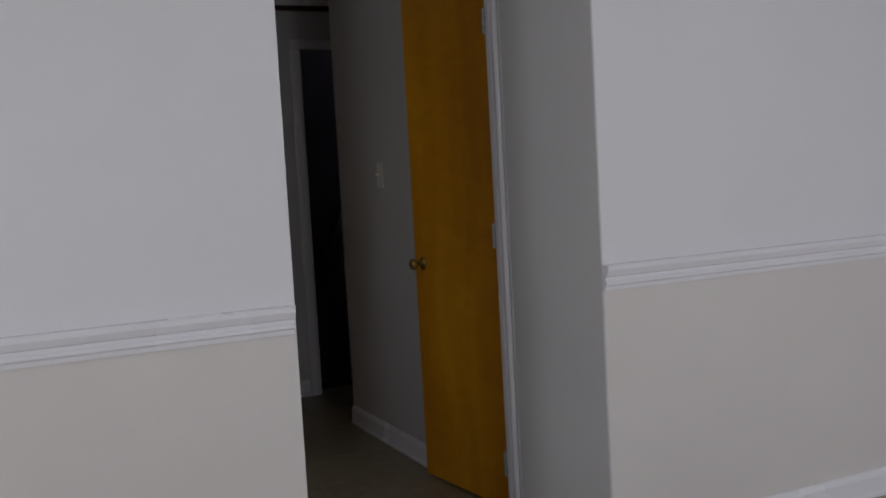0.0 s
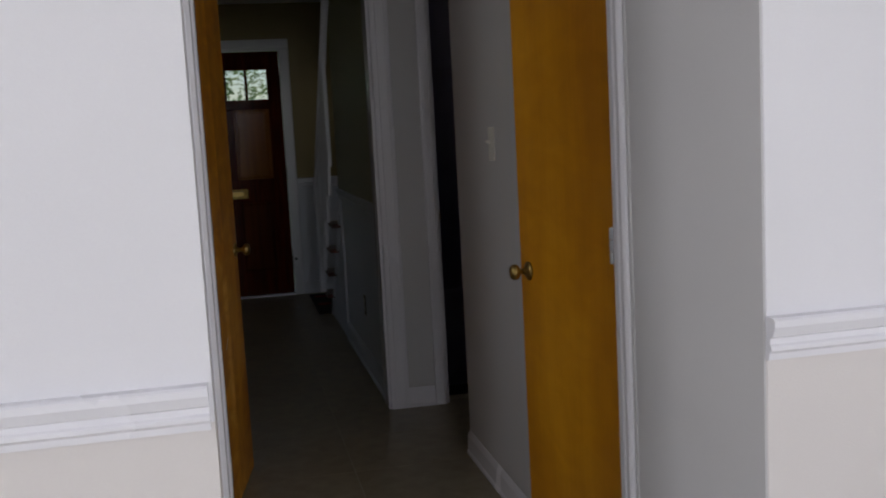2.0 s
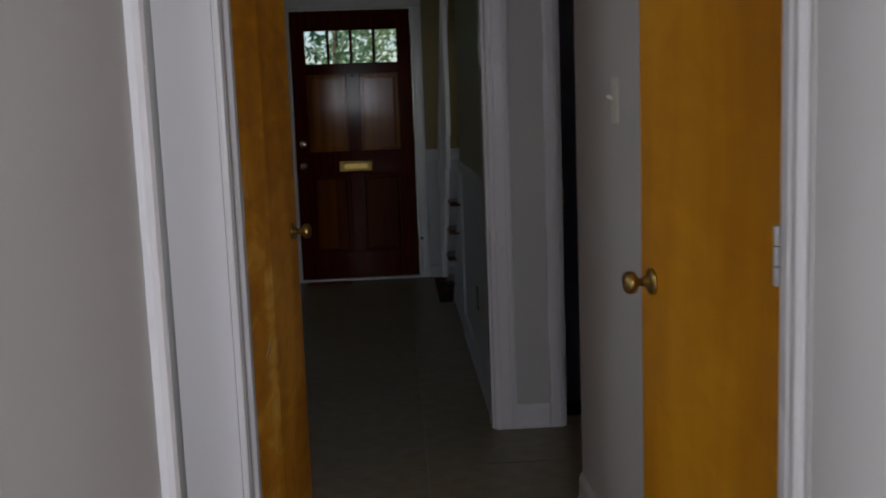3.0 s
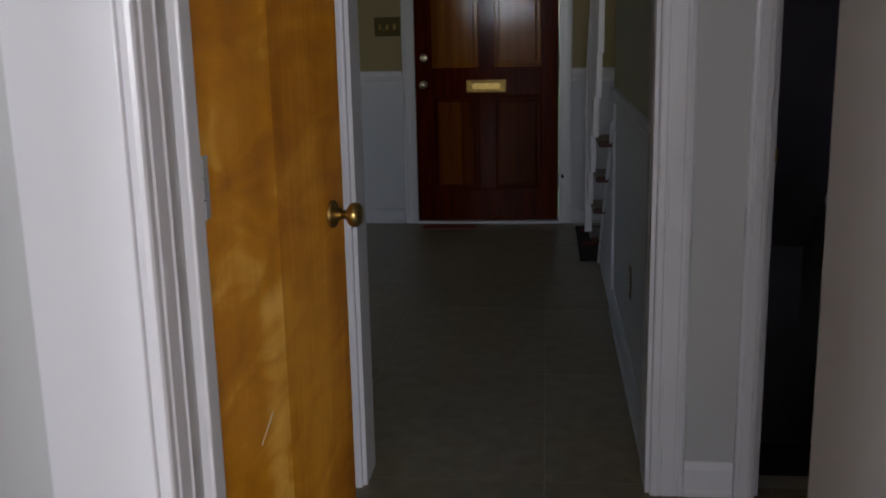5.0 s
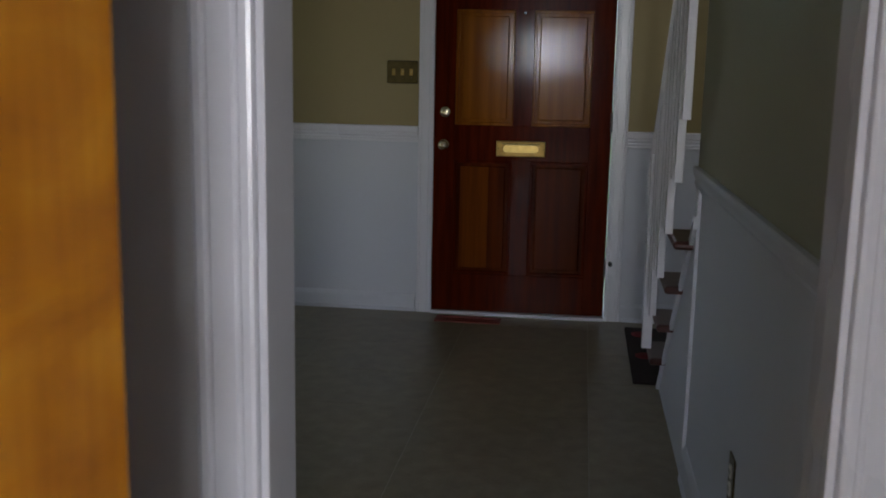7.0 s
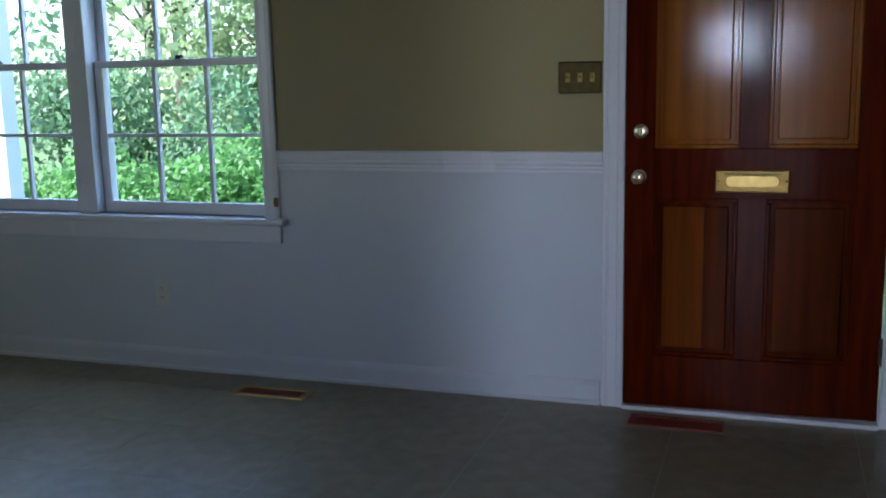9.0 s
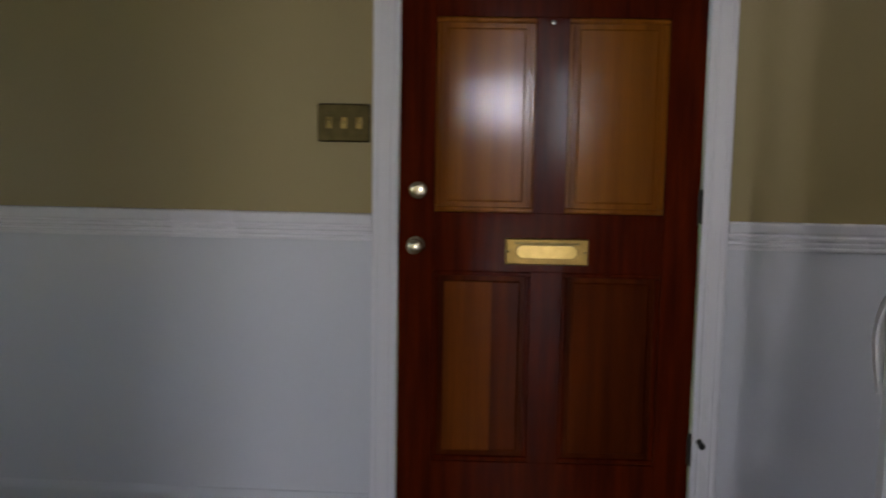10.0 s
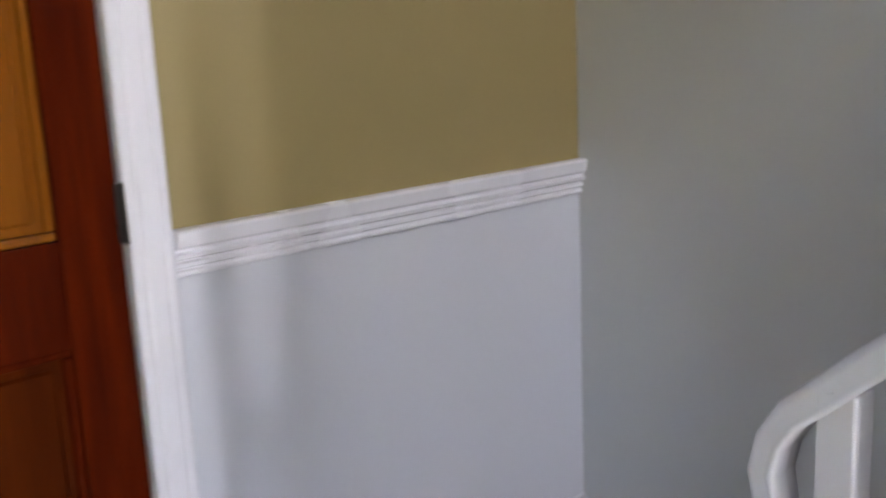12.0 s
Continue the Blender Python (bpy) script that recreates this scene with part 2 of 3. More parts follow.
DOOR_HOLE = (-0.475, 0.475, 0.0, 2.075)
WIN_HOLE = (-3.80, -1.955, 0.70, 2.03)
structure("wall_front_lower", wall_y(bmesh.new(), 0, 0.2, -4.5, CX, 0, R, [DOOR_HOLE, WIN_HOLE]), DADO, "blue-white painted dado below the chair rail", "wall")
structure("wall_front_upper", wall_y(bmesh.new(), 0, 0.2, -4.5, CX, R, H, [DOOR_HOLE, WIN_HOLE]), TAN, "tan painted wall above the chair rail", "wall")
structure("wall_stair", wall_x(bmesh.new(), CX, CX + 0.2, -5.2, 0.2, -1.6, 5.2), STAIR_WALL, "plain grey-white wall beside the stairs", "wall")
structure("wall_living_west", wall_x(bmesh.new(), -4.7, -4.5, PY0, 0.2, 0, H), TAN, "tan painted living room wall", "wall")
FOY_HOLE, CELLAR_HOLE = (-0.132, 0.66, 0, 2.05), (0.938, 1.60, 0, 2.03)
# the hole from x -4.15 is an invented, unseen window behind the living fill lamp
structure("wall_hall_north", wall_y(bmesh.new(), PY0, PY1 - 0.012, -4.5, 2.2, 0, H, [FOY_HOLE, CELLAR_HOLE, (-4.15, -2.55, 0.8, 2.1)]), GREY_WALL, "grey painted hall wall with two cased openings", "wall")
structure("wall_foyer_south", wall_y(bmesh.new(), PY1 - 0.012, PY1, -4.5, 0.672, 0, H, [FOY_HOLE, (-4.15, -2.55, 0.8, 2.1)]), TAN, "tan painted living room wall around the opening", "wall")
structure("wall_foyer_east_lower", B(0.672, PY1, 0, 0.782, -1.93, R), DADO, "blue-white dado beside the stairs", "wall")
structure("wall_foyer_east_upper", B(0.672, PY1, R, 0.782, -1.93, H), OLIVE, "olive painted wall beside the stairs", "wall")
L_HOLES = [(-5.948, -5.20, 0, 2.05), (-4.995, -4.40, 0, 2.04)]
structure("wall_passage_west", wall_x(bmesh.new(), LX - 0.135, LX, SY + 0.12, -4.33, 0, H, L_HOLES), GREY_WALL, "grey painted passage wall with a cased opening", "wall")
structure("wall_passage_east_near", prism([(0.915, SY + 0.003), (1.02, SY + 0.003), (1.02, -6.30), (0.872, -6.30)], H - 0.002, Matrix.Identity(4)), GREY_WALL, "grey painted passage wall beside the closet", "wall")
structure("wall_passage_east", wall_x(bmesh.new(), RX, RX + 0.12, -6.30, -4.56, 0, H, [(-6.225, -5.585, 0, 2.04)]), GREY_WALL, "grey painted passage wall with a closet", "wall")
RZ = 0.885
S_HOLE = (-0.082, 0.919, 0, 2.3)
structure("wall_room_lower", wall_y(bmesh.new(), SY, SY + 0.12, -4.0, 4.0, 0, RZ, [S_HOLE]), CREAM_LOW, "cream painted wall below the chair rail", "wall")
structure("wall_room_upper", wall_y(bmesh.new(), SY, SY + 0.12, -4.0, 4.0, RZ, H, [S_HOLE]), WHITE_UP, "white painted wall above the chair rail", "wall")
# the west opening is added to go with the fill lamp
structure("wall_room_west", wall_x(bmesh.new(), -4.2, -4.0, -11.7, SY + 0.12, 0, H, [(-9.4, -8.0, 0.8, 2.1)]), WHITE_UP, "white painted room wall with an out-of-view window", "wall")
structure("wall_room_east", wall_x(bmesh.new(), 4.0, 4.2, -11.7, SY + 0.12, 0, H), WHITE_UP, "white painted room wall", "wall")
structure("wall_room_south", wall_y(bmesh.new(), -11.7, -11.5, -4.0, 4.0, 0, H, [(-0.15, 0.85, 0.85, 2.15), (1.35, 2.65, 0.85, 2.15)]), WHITE_UP, "white painted room wall with an out-of-view window", "wall")
# closets, side room and cross hall ends
structure("wall_side_room", wall_y(bmesh.new(), -5.10, -5.03, -2.2, LX - 0.135, 0, H), GREY_WALL, "grey painted side room wall", "wall")
structure("wall_side_room_south", wall_y(bmesh.new(), SY + 0.12, SY + 0.2, -2.2, LX - 0.135, 0, H), GREY_WALL, "grey painted side room wall", "wall")
# unseen opening added behind the side room fill lamp
structure("wall_side_room_west", wall_x(bmesh.new(), -2.3, -2.2, SY + 0.12, PY0, 0, H, [(-6.35, -5.45, 0.9, 2.05)]), GREY_WALL, "grey painted side room wall", "wall")
structure("wall_hall_south_west", wall_y(bmesh.new(), -4.40, -4.33, -2.2, LX - 0.135, 0, H), GREY_WALL, "grey painted hall wall", "wall")
structure("wall_hall_south_east", wall_y(bmesh.new(), -4.645, -4.56, RX + 0.12, 2.2, 0, H), GREY_WALL, "grey painted hall wall", "wall")
structure("wall_hall_east", wall_x(bmesh.new(), 2.2, 2.3, SY + 0.12, PY1, 0, H), GREY_WALL, "grey painted hall wall", "wall")
# cellar stairwell
structure("wall_cellar_west", wall_x(bmesh.new(), 0.80, 0.90, PY1, -1.30, -1.6, 1.9), PURPLE, "dark purple-grey cellar stair wall", "wall")
structure("wall_cellar_back", wall_y(bmesh.new(), -1.42, -1.32, 0.90, CX, -1.6, 0.16), PURPLE, "dark purple-grey cellar end wall", "wall")
structure("cellar_soffit", prism([(0.0, 0.0), (2.36, -2.02), (2.36, -1.96), (0.0, 0.06)], CX - 0.90, Matrix.Translation((0.90, PY1, 2.10)) @ Matrix(((0, 0, 1, 0), (1, 0, 0, 0), (0, 1, 0, 0), (0, 0, 0, 1)))), PURPLE, "dark sloping underside of the stairs", "ceiling")

cb = bmesh.new()
box(cb, -4.7, -11.7, H, 4.2, PY1, H + 0.1)
box(cb, -4.7, PY1, H, 0.72, 0.2, H + 0.1)
box(cb, 0.72, -1.15, H, CX, 0.2, H + 0.1)
structure("ceiling", cb, CEIL, "plain white painted ceiling", "ceiling")
cb = bmesh.new()
box(cb, 0.6, -5.2, 5.2, CX + 0.2, 0.2, 5.3)
box(cb, 0.62, PY1 - 1.4, H + 0.1, 0.72, -1.05, 5.2)
box(cb, 0.72, -1.15, H + 0.1, CX, -1.05, 5.2)
box(cb, 0.72, -5.2, H + 0.1, CX, -5.1, 5.2)
structure("stairwell_upper_walls", cb, STAIR_WALL, "plain walls closing the upper stairwell", "wall")

# floor slab, with the cellar stairs left open
fb = bmesh.new()
wall = [(-4.7, -11.7, 4.2, PY1), (-4.7, PY1, 0.80, 0.2), (0.80, -1.30, CX, 0.2)]
for x0, y0, x1, y1 in wall:
    box(fb, x0, y0, -0.12, x1, y1, -0.0012)
structure("floor", fb, GROUT, "light grout bed of the tiled floor", "floor")
FLOOR = bpy.data.objects["floor"]


# ---- trim ----
CASING = [(0, 0), (0.09, 0), (0.09, 0.013), (0.084, 0.017), (0.074, 0.018), (0.071, 0.0155), (0.066, 0.0155), (0.063, 0.018), (0.030, 0.018), (0.027, 0.0155), (0.022, 0.0155), (0.019, 0.018), (0.008, 0.018), (0.002, 0.016), (0, 0.01)]


def casing_y(parent, xa, xb, top, y, side, mat=TRIM, w=1.0, head=True):
    """Casing of an opening in a wall along x: side -1 faces south. u runs outward from the opening."""
    for x, s in ((xa, -1), (xb, 1)):
        m = Matrix(((s * w, 0, 0, x), (0, side, 0, y), (0, 0, 1, 0), (0, 0, 0, 1)))
        part("side_casing", prism(CASING, top, m), mat, parent)
    if head:
        m = Matrix(((0, 0, 1, xa - 0.09 * w), (0, side, 0, y), (w, 0, 0, top + 0.002), (0, 0, 0, 1)))
        part("head_casing", prism(CASING, xb - xa + 0.18 * w, m), mat, parent)


def casing_x(parent, ya, yb, top, x, side, mat=TRIM, near=True, far=True, w=1.0):
    for y, s, on in ((ya, -1, near), (yb, 1, far)):
        if on:
            m = Matrix(((0, side, 0, x), (s * w, 0, 0, y), (0, 0, 1, 0), (0, 0, 0, 1)))
            part("side_casing", prism(CASING, top, m), mat, parent)
    m = Matrix(((0, side, 0, x), (0, 0, 1, ya - 0.09 * w), (w, 0, 0, top + 0.002), (0, 0, 0, 1)))
    part("head_casing", prism(CASING, yb - ya + 0.18 * w, m), mat, parent)


def opening_frame(name, label):
    return thing(name, 0, 0, 0, label, "door frame", kind="structure")


fr = opening_frame("opening_foyer", "white moulded casing of the foyer opening")
casing_y(fr, -0.132, 0.66, 2.05, PY0, -1)
casing_y(fr, -0.132, 0.66, 2.05, PY1, 1)
part("jamb", B(-0.132, PY0 - 0.002, 0, -0.120, PY1 + 0.002, 2.05, bevel=0.002), TRIM, fr)
part("jamb", B(0.648, PY0 - 0.002, 0, 0.66, PY1 + 0.002, 2.05, bevel=0.002), TRIM, fr)
part("head_jamb", B(-0.120, PY0 - 0.002, 2.038, 0.648, PY1 + 0.002, 2.05), TRIM, fr)
fr = opening_frame("opening_cellar", "white moulded casing of the dark cellar doorway")
casing_y(fr, 0.938, 1.60, 2.03, PY0, -1, w=0.62)
part("jamb", B(0.938, PY0 - 0.002, 0, 0.950, PY1 + 0.002, 2.03, bevel=0.002), TRIM, fr)
fr = opening_frame("opening_side_room", "white moulded casing of the side room opening")
casing_x(fr, -5.948, -5.20, 2.05, LX, 1, near=False)
part("side_casing", prism([(0, 0), (0.042, 0), (0.042, 0.012), (0.034, 0.022), (0.02, 0.026), (0.006, 0.022), (0, 0.012)], 2.05, Matrix(((0, 1, 0, LX), (-1, 0, 0, -5.935), (0, 0, 1, 0), (0, 0, 0, 1)))), TRIM, fr)
part("jamb", B(LX - 0.137, -5.212, 0, LX + 0.002, -5.20, 2.05, bevel=0.002), TRIM, fr)
part("jamb", B(LX - 0.137, -5.948, 0, LX + 0.002, -5.936, 2.05, bevel=0.002), TRIM, fr)
fr = opening_frame("closet_frame_west", "white moulded frame of the ajar closet door")
part("jamb", B(LX - 0.10, -5.045, 0, LX + 0.016, -4.997, 2.04, bevel=0.004), TRIM, fr)
part("jamb", B(LX - 0.10, -4.40, 0, LX + 0.004, -4.385, 2.04, bevel=0.003), TRIM, fr)
part("head_jamb", B(LX - 0.10, -5.045, 2.042, LX + 0.016, -4.385, 2.09, bevel=0.004), TRIM, fr)
fr = opening_frame("closet_frame_east", "white moulded frame of the closed closet door")
cas = [(0, 0), (0.062, 0), (0.062, 0.006), (0.054, 0.012), (0.034, 0.011), (0.028, 0.014), (0.004, 0.014), (0, 0.008)]
part("side_casing", prism(cas, 2.04, Matrix(((0, -1, 0, RX), (-1, 0, 0, -6.225), (0, 0, 1, 0), (0, 0, 0, 1)))), TRIM, fr)
part("side_casing", prism(cas, 2.04, Matrix(((0, -1, 0, RX), (1, 0, 0, -5.585), (0, 0, 1, 0), (0, 0, 0, 1)))), TRIM, fr)
part("head_casing", prism(cas, 0.764, Matrix(((0, -1, 0, RX), (0, 0, 1, -6.287), (1, 0, 0, 2.042), (0, 0, 0, 1)))), TRIM, fr)
part("jamb", B(RX, -6.225, 0, RX + 0.11, -6.219, 2.04), TRIM, fr)
part("jamb", B(RX, -5.591, 0, RX + 0.11, -5.585, 2.04), TRIM, fr)
structure("closet_back_east", B(RX + 0.55, -6.6, 0, RX + 0.6, -5.2, H), GREY_WALL, "closet back wall", "wall")

RAIL = [(0, 0), (0, 0.008), (0.012, 0.010), (0.018, 0.018), (0.026, 0.018), (0.030, 0.013), (0.040, 0.013), (0.044, 0.022), (0.062, 0.030), (0.074, 0.030), (0.078, 0.024), (0.078, 0)]


FRONT_RAIL = [(0, 0), (0, 0.007), (0.004, 0.010), (0.009, 0.010), (0.012, 0.006), (0.015, 0.006), (0.018, 0.013), (0.024, 0.013), (0.027, 0.008), (0.030, 0.008), (0.034, 0.018), (0.042, 0.020), (0.046, 0.014), (0.050, 0.014), (0.056, 0.022), (0.080, 0.028), (0.084, 0.026), (0.086, 0.020), (0.086, 0)]


def rail_y(name, xa, xb, y, z, side, label, mat=TRIM, scale=1.0, profile=RAIL):
    pr = [(u * scale, v) for u, v in profile]
    m = Matrix(((0, 0, 1, xa), (0, side, 0, y), (1, 0, 0, z), (0, 0, 0, 1)))
    return structure(name, prism(pr, xb - xa, m), mat, label, "chair rail")


rail_y("trim_rail_room_1", -4.0, -0.089, SY, 0.874, -1, "white moulded chair rail", scale=1.0)
rail_y("trim_rail_room_2", 0.918, 4.0, SY, 0.886, -1, "white moulded chair rail", scale=1.05)
rail_y("trim_rail_front_1", -1.90, -0.537, 0, 0.902, -1, "white reeded chair rail", profile=FRONT_RAIL)
rail_y("trim_rail_front_2", 0.537, CX, 0, 0.902, -1, "white reeded chair rail", profile=FRONT_RAIL)
m = Matrix(((0, -1, 0, 0.672), (0, 0, 1, PY1 + 0.02), (1, 0, 0, 0.915), (0, 0, 0, 1)))
structure("trim_rail_stair", prism([(u * 0.92, v * 0.55) for u, v in RAIL], -1.93 - PY1 - 0.02, m), DADO, "painted chair rail on the stair wall", "chair rail")

BASE = [(0, 0), (0.018, 0), (0.018, 0.012), (0.012, 0.018), (0.012, 0.075), (0.008, 0.085), (0.004, 0.094), (0, 0.096)]


def base(name, xa, ya, xb, yb, mat, label="white painted baseboard", scale=1.0):
    """Baseboard along a line; it stands out to the right of the way from a to b."""
    d = Vector((xb - xa, yb - ya, 0))
    n = d.length
    d.normalize()
    out = Vector((d.y, -d.x, 0))
    m = Matrix(((out.x, 0, d.x, xa), (out.y, 0, d.y, ya), (0, 1, 0, 0), (0, 0, 0, 1)))
    structure(name, prism([(u, v * scale) for u, v in BASE], n, m), mat, label, "baseboard")


base("baseboard_front_1", -4.5, 0, -0.545, 0, DADO)
base("baseboard_front_2", 0.545, 0, CX, 0, DADO)
base("baseboard_stair", 0.672, -2.06, 0.672, PY1 + 0.02, DADO, scale=1.25)
base("baseboard_passage_east", RX, -4.56, RX, -5.52, TRIM)
base("baseboard_hall_1", 0.75, PY0, 0.88, PY0, TRIM)
base("baseboard_hall_2", -2.2, PY0, -0.225, PY0, TRIM)
base("baseboard_hall_3", 2.2, -4.56, RX, -4.56, TRIM)
base("baseboard_room_1", -4.0, SY, -0.085, SY, TRIM)
base("baseboard_room_2", 0.919, SY, 4.0, SY, TRIM)
base("baseboard_passage_west", LX, SY, LX, -6.07, TRIM)


# ---- doors ----
def knob(parent, m, mat=BRASS, name="door_knob", s=1.0):
    """A round knob on its rose; its axis is z of m."""
    k = part(name, lathe([(0.0, 0.026 * s), (0.010 * s, 0.026 * s), (0.010 * s, 0.036 * s), (0.016 * s, 0.041 * s), (0.026 * s, 0.047 * s), (0.029 * s, 0.056 * s), (0.028 * s, 0.064 * s), (0.022 * s, 0.071 * s), (0.010 * s, 0.074 * s), (0.0005, 0.0745 * s)], m), mat, parent)
    part("rose", lathe([(0.033 * s, 0.0), (0.033 * s, 0.004), (0.030 * s, 0.008 * s), (0.022 * s, 0.012 * s), (0.014 * s, 0.014 * s), (0.011 * s, 0.026 * s), (0.0005, 0.027 * s)], m), mat, k)
    return k


def slab_door(name, hx, hy, angle, width, side, label):
    """A flush veneered door hinged at (hx, hy); its leaf runs along y of its own frame and its face looks to side * x."""
    d = thing(name, hx, hy, 0.012, label, "door", rz=angle)
    t = 0.035
    xa, xb = (-t, 0) if side > 0 else (0, t)
    cut = 0.46 if side > 0 else 0.62
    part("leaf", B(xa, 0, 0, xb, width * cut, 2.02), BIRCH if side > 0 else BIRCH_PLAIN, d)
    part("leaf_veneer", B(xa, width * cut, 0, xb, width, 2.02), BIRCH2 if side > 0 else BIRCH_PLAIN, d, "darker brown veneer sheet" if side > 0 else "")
    kz = 0.90
    turn = pose(0, width - 0.062, kz, 0, 90 * side, 0)
    knob(d, turn, s=0.82)
    part("latch_plate", B(xa + 0.008, width, kz - 0.028, xb - 0.008, width + 0.0015, kz + 0.028), BRASS_DK, d)
    for z in (0.18, 1.03, 1.80):
        h = part("hinge", B(0.001 * side, 0.000, z - 0.045, (0.004 if side > 0 else 0.009) * side, 0.026, z + 0.045), STEEL, d, "painted steel butt hinge")
        for i in range(3):
            part("knuckle", lathe([(0.006, -0.014), (0.0065, -0.012), (0.0065, 0.012), (0.006, 0.014)], pose((0.006 if side > 0 else 0.019) * side, -0.001 if side > 0 else 0.006, z - 0.03 + i * 0.03), 12), STEEL, h)
    return d


slab_door("door_closet_west", -0.107, -4.992, -9.0, 0.565, 1, "orange-brown birch veneer closet door, slightly ajar")
scratch = B(0.0, -0.032, -0.0012, 0.0006, 0.032, 0.0012)
bmesh.ops.transform(scratch, matrix=pose(0.0, 0.17, 0.60, 38), verts=scratch.verts)
part("scratch", scratch, PLASTIC, bpy.data.objects["door_closet_west"], "pale scratch in the veneer")
slab_door("door_closet_east", 0.876, -6.217, 6.0, 0.625, -1, "orange-brown birch veneer closet door, slightly ajar")

# front door
fd = thing("door_front", 0, 0.005, 0.02, "mahogany stained panelled front door with four lights, barely ajar", "door")
fd.matrix_world = Matrix.Translation((0.455, 0.0, 0)) @ pose(0, 0, 0, 0, 0, 2.0) @ Matrix.Translation((-0.455, 0.005, 0.02))
T0, T1 = 0.0, 0.045
UP, LOW = (0.98, 1.56), (0.20, 0.80)
GL = (1.64, 1.885)
part("stile", B(-0.452, T0, 0, -0.345, T1, 2.03, bevel=0.002), MAHOG, fd)
part("stile", B(0.345, T0, 0, 0.452, T1, 2.03, bevel=0.002), MAHOG, fd)
part("bottom_rail", B(-0.345, T0 + 0.001, 0, 0.345, T1, LOW[0], bevel=0.002), MAHOG, fd)
part("lock_rail", B(-0.345, T0 + 0.001, LOW[1], 0.345, T1, UP[0], bevel=0.002), MAHOG, fd)
part("frieze_rail", B(-0.345, T0 + 0.001, UP[1], 0.345, T1, GL[0], bevel=0.002), MAHOG, fd)
part("top_rail", B(-0.345, T0 + 0.001, GL[1], 0.345, T1, 2.03, bevel=0.002), MAHOG, fd)
part("mullion", B(-0.048, T0 + 0.002, LOW[0], 0.048, T1, LOW[1]), MAHOG, fd)
part("mullion", B(-0.048, T0 + 0.002, UP[0], 0.048, T1, UP[1]), MAHOG, fd)


def raised_panel(x0, x1, z0, z1, mat, parent, label=""):
    bm = B(x0, 0.020, z0, x1, 0.034, z1)
    box(bm, x0 + 0.03, 0.010, z0 + 0.03, x1 - 0.03, 0.0205, z1 - 0.03, bevel=0.006, seg=1)
    p = part("panel", bm, mat, parent, label)
    for a, b, c, e in ((x0, z0, x1, z0 + 0.016), (x0, z1 - 0.016, x1, z1), (x0, z0 + 0.016, x0 + 0.016, z1 - 0.016), (x1 - 0.016, z0 + 0.016, x1, z1 - 0.016)):
        part("moulding", B(a, 0.006, b, c, 0.0215, e, bevel=0.005), PANEL if mat is PANEL else MAHOG, p)
    return p


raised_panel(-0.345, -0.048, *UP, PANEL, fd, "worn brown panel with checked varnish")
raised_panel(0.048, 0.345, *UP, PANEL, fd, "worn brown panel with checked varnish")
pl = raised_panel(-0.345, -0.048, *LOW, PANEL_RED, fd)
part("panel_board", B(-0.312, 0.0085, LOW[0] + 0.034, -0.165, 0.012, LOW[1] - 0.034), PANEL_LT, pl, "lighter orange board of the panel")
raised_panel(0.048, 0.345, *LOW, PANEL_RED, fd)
gw = 0.69 / 4
for i in range(4):
    xa = -0.345 + i * gw
    g = part("pane", B(xa + 0.008, 0.02, GL[0] + 0.006, xa + gw - 0.008, 0.024, GL[1] - 0.006), GLASS, fd, "small clear door light")
    g.visible_shadow = False
    if i:
        part("glazing_bar", B(xa - 0.011, 0.004, GL[0], xa + 0.011, 0.041, GL[1], bevel=0.003), MAHOG, fd)
ms = part("mail_slot", B(-0.128, -0.006, 0.823, 0.124, 0.002, 0.904, bevel=0.004), OLD_BRASS, fd, "tarnished brass mail slot")
oval = [(0.072 * k + 0.019 * math.sin(a) * k, 0.019 * math.cos(a) * k) for k in (1, -1) for a in [math.pi * i / 10 for i in range(11)]]
part("flap", prism(oval, 0.006, Matrix(((1, 0, 0, -0.002), (0, 0, -1, -0.0055), (0, 1, 0, 0.8635), (0, 0, 0, 1)))), BRASS, ms)
part("flap_edge", prism([(u * 1.03, v * 1.12) for u, v in oval], 0.002, Matrix(((1, 0, 0, -0.002), (0, 0, -1, -0.0055), (0, 1, 0, 0.8635), (0, 0, 0, 1)))), BRASS_DK, ms)
part("flap_hinge", B(-0.10, -0.0095, 0.886, 0.096, -0.006, 0.892, bevel=0.001), BRASS_DK, ms)
for x in (-0.118, 0.114):
    part("screw", lathe([(0.004, 0), (0.004, 0.002), (0.0005, 0.003)], pose(x, -0.006, 0.8635, 90), 10), BRASS_DK, ms)
db = part("deadbolt", lathe([(0.029, 0), (0.029, 0.006), (0.025, 0.013), (0.012, 0.015), (0.0005, 0.0155)], pose(-0.395, 0, 1.044, 90)), PALE_BRASS, fd, "brass deadbolt rose")
part("thumb_turn", B(-0.40, -0.032, 1.028, -0.39, -0.014, 1.060, bevel=0.003), PALE_BRASS, db)
knob(fd, pose(-0.40, 0, 0.877, 90), PALE_BRASS, s=0.86)
part("edge_plate", B(-0.4535, 0.006, 0.84, -0.452, 0.038, 0.915), IRON, fd)
part("peephole", lathe([(0.008, 0), (0.008, 0.003), (0.004, 0.004), (0.0005, 0.004)], pose(0.0, 0.002, 1.545, 90), 14), CHROME, fd)
for z in (0.26, 1.01, 1.79):
    h = part("hinge", B(0.446, -0.006, z - 0.05, 0.470, -0.001, z + 0.05, bevel=0.001), IRON, fd, "dark steel butt hinge")
    part("knuckle", lathe([(0.004, -0.056), (0.009, -0.05), (0.009, 0.05), (0.004, 0.056)], pose(0.460, -0.012, z), 12), IRON, h)

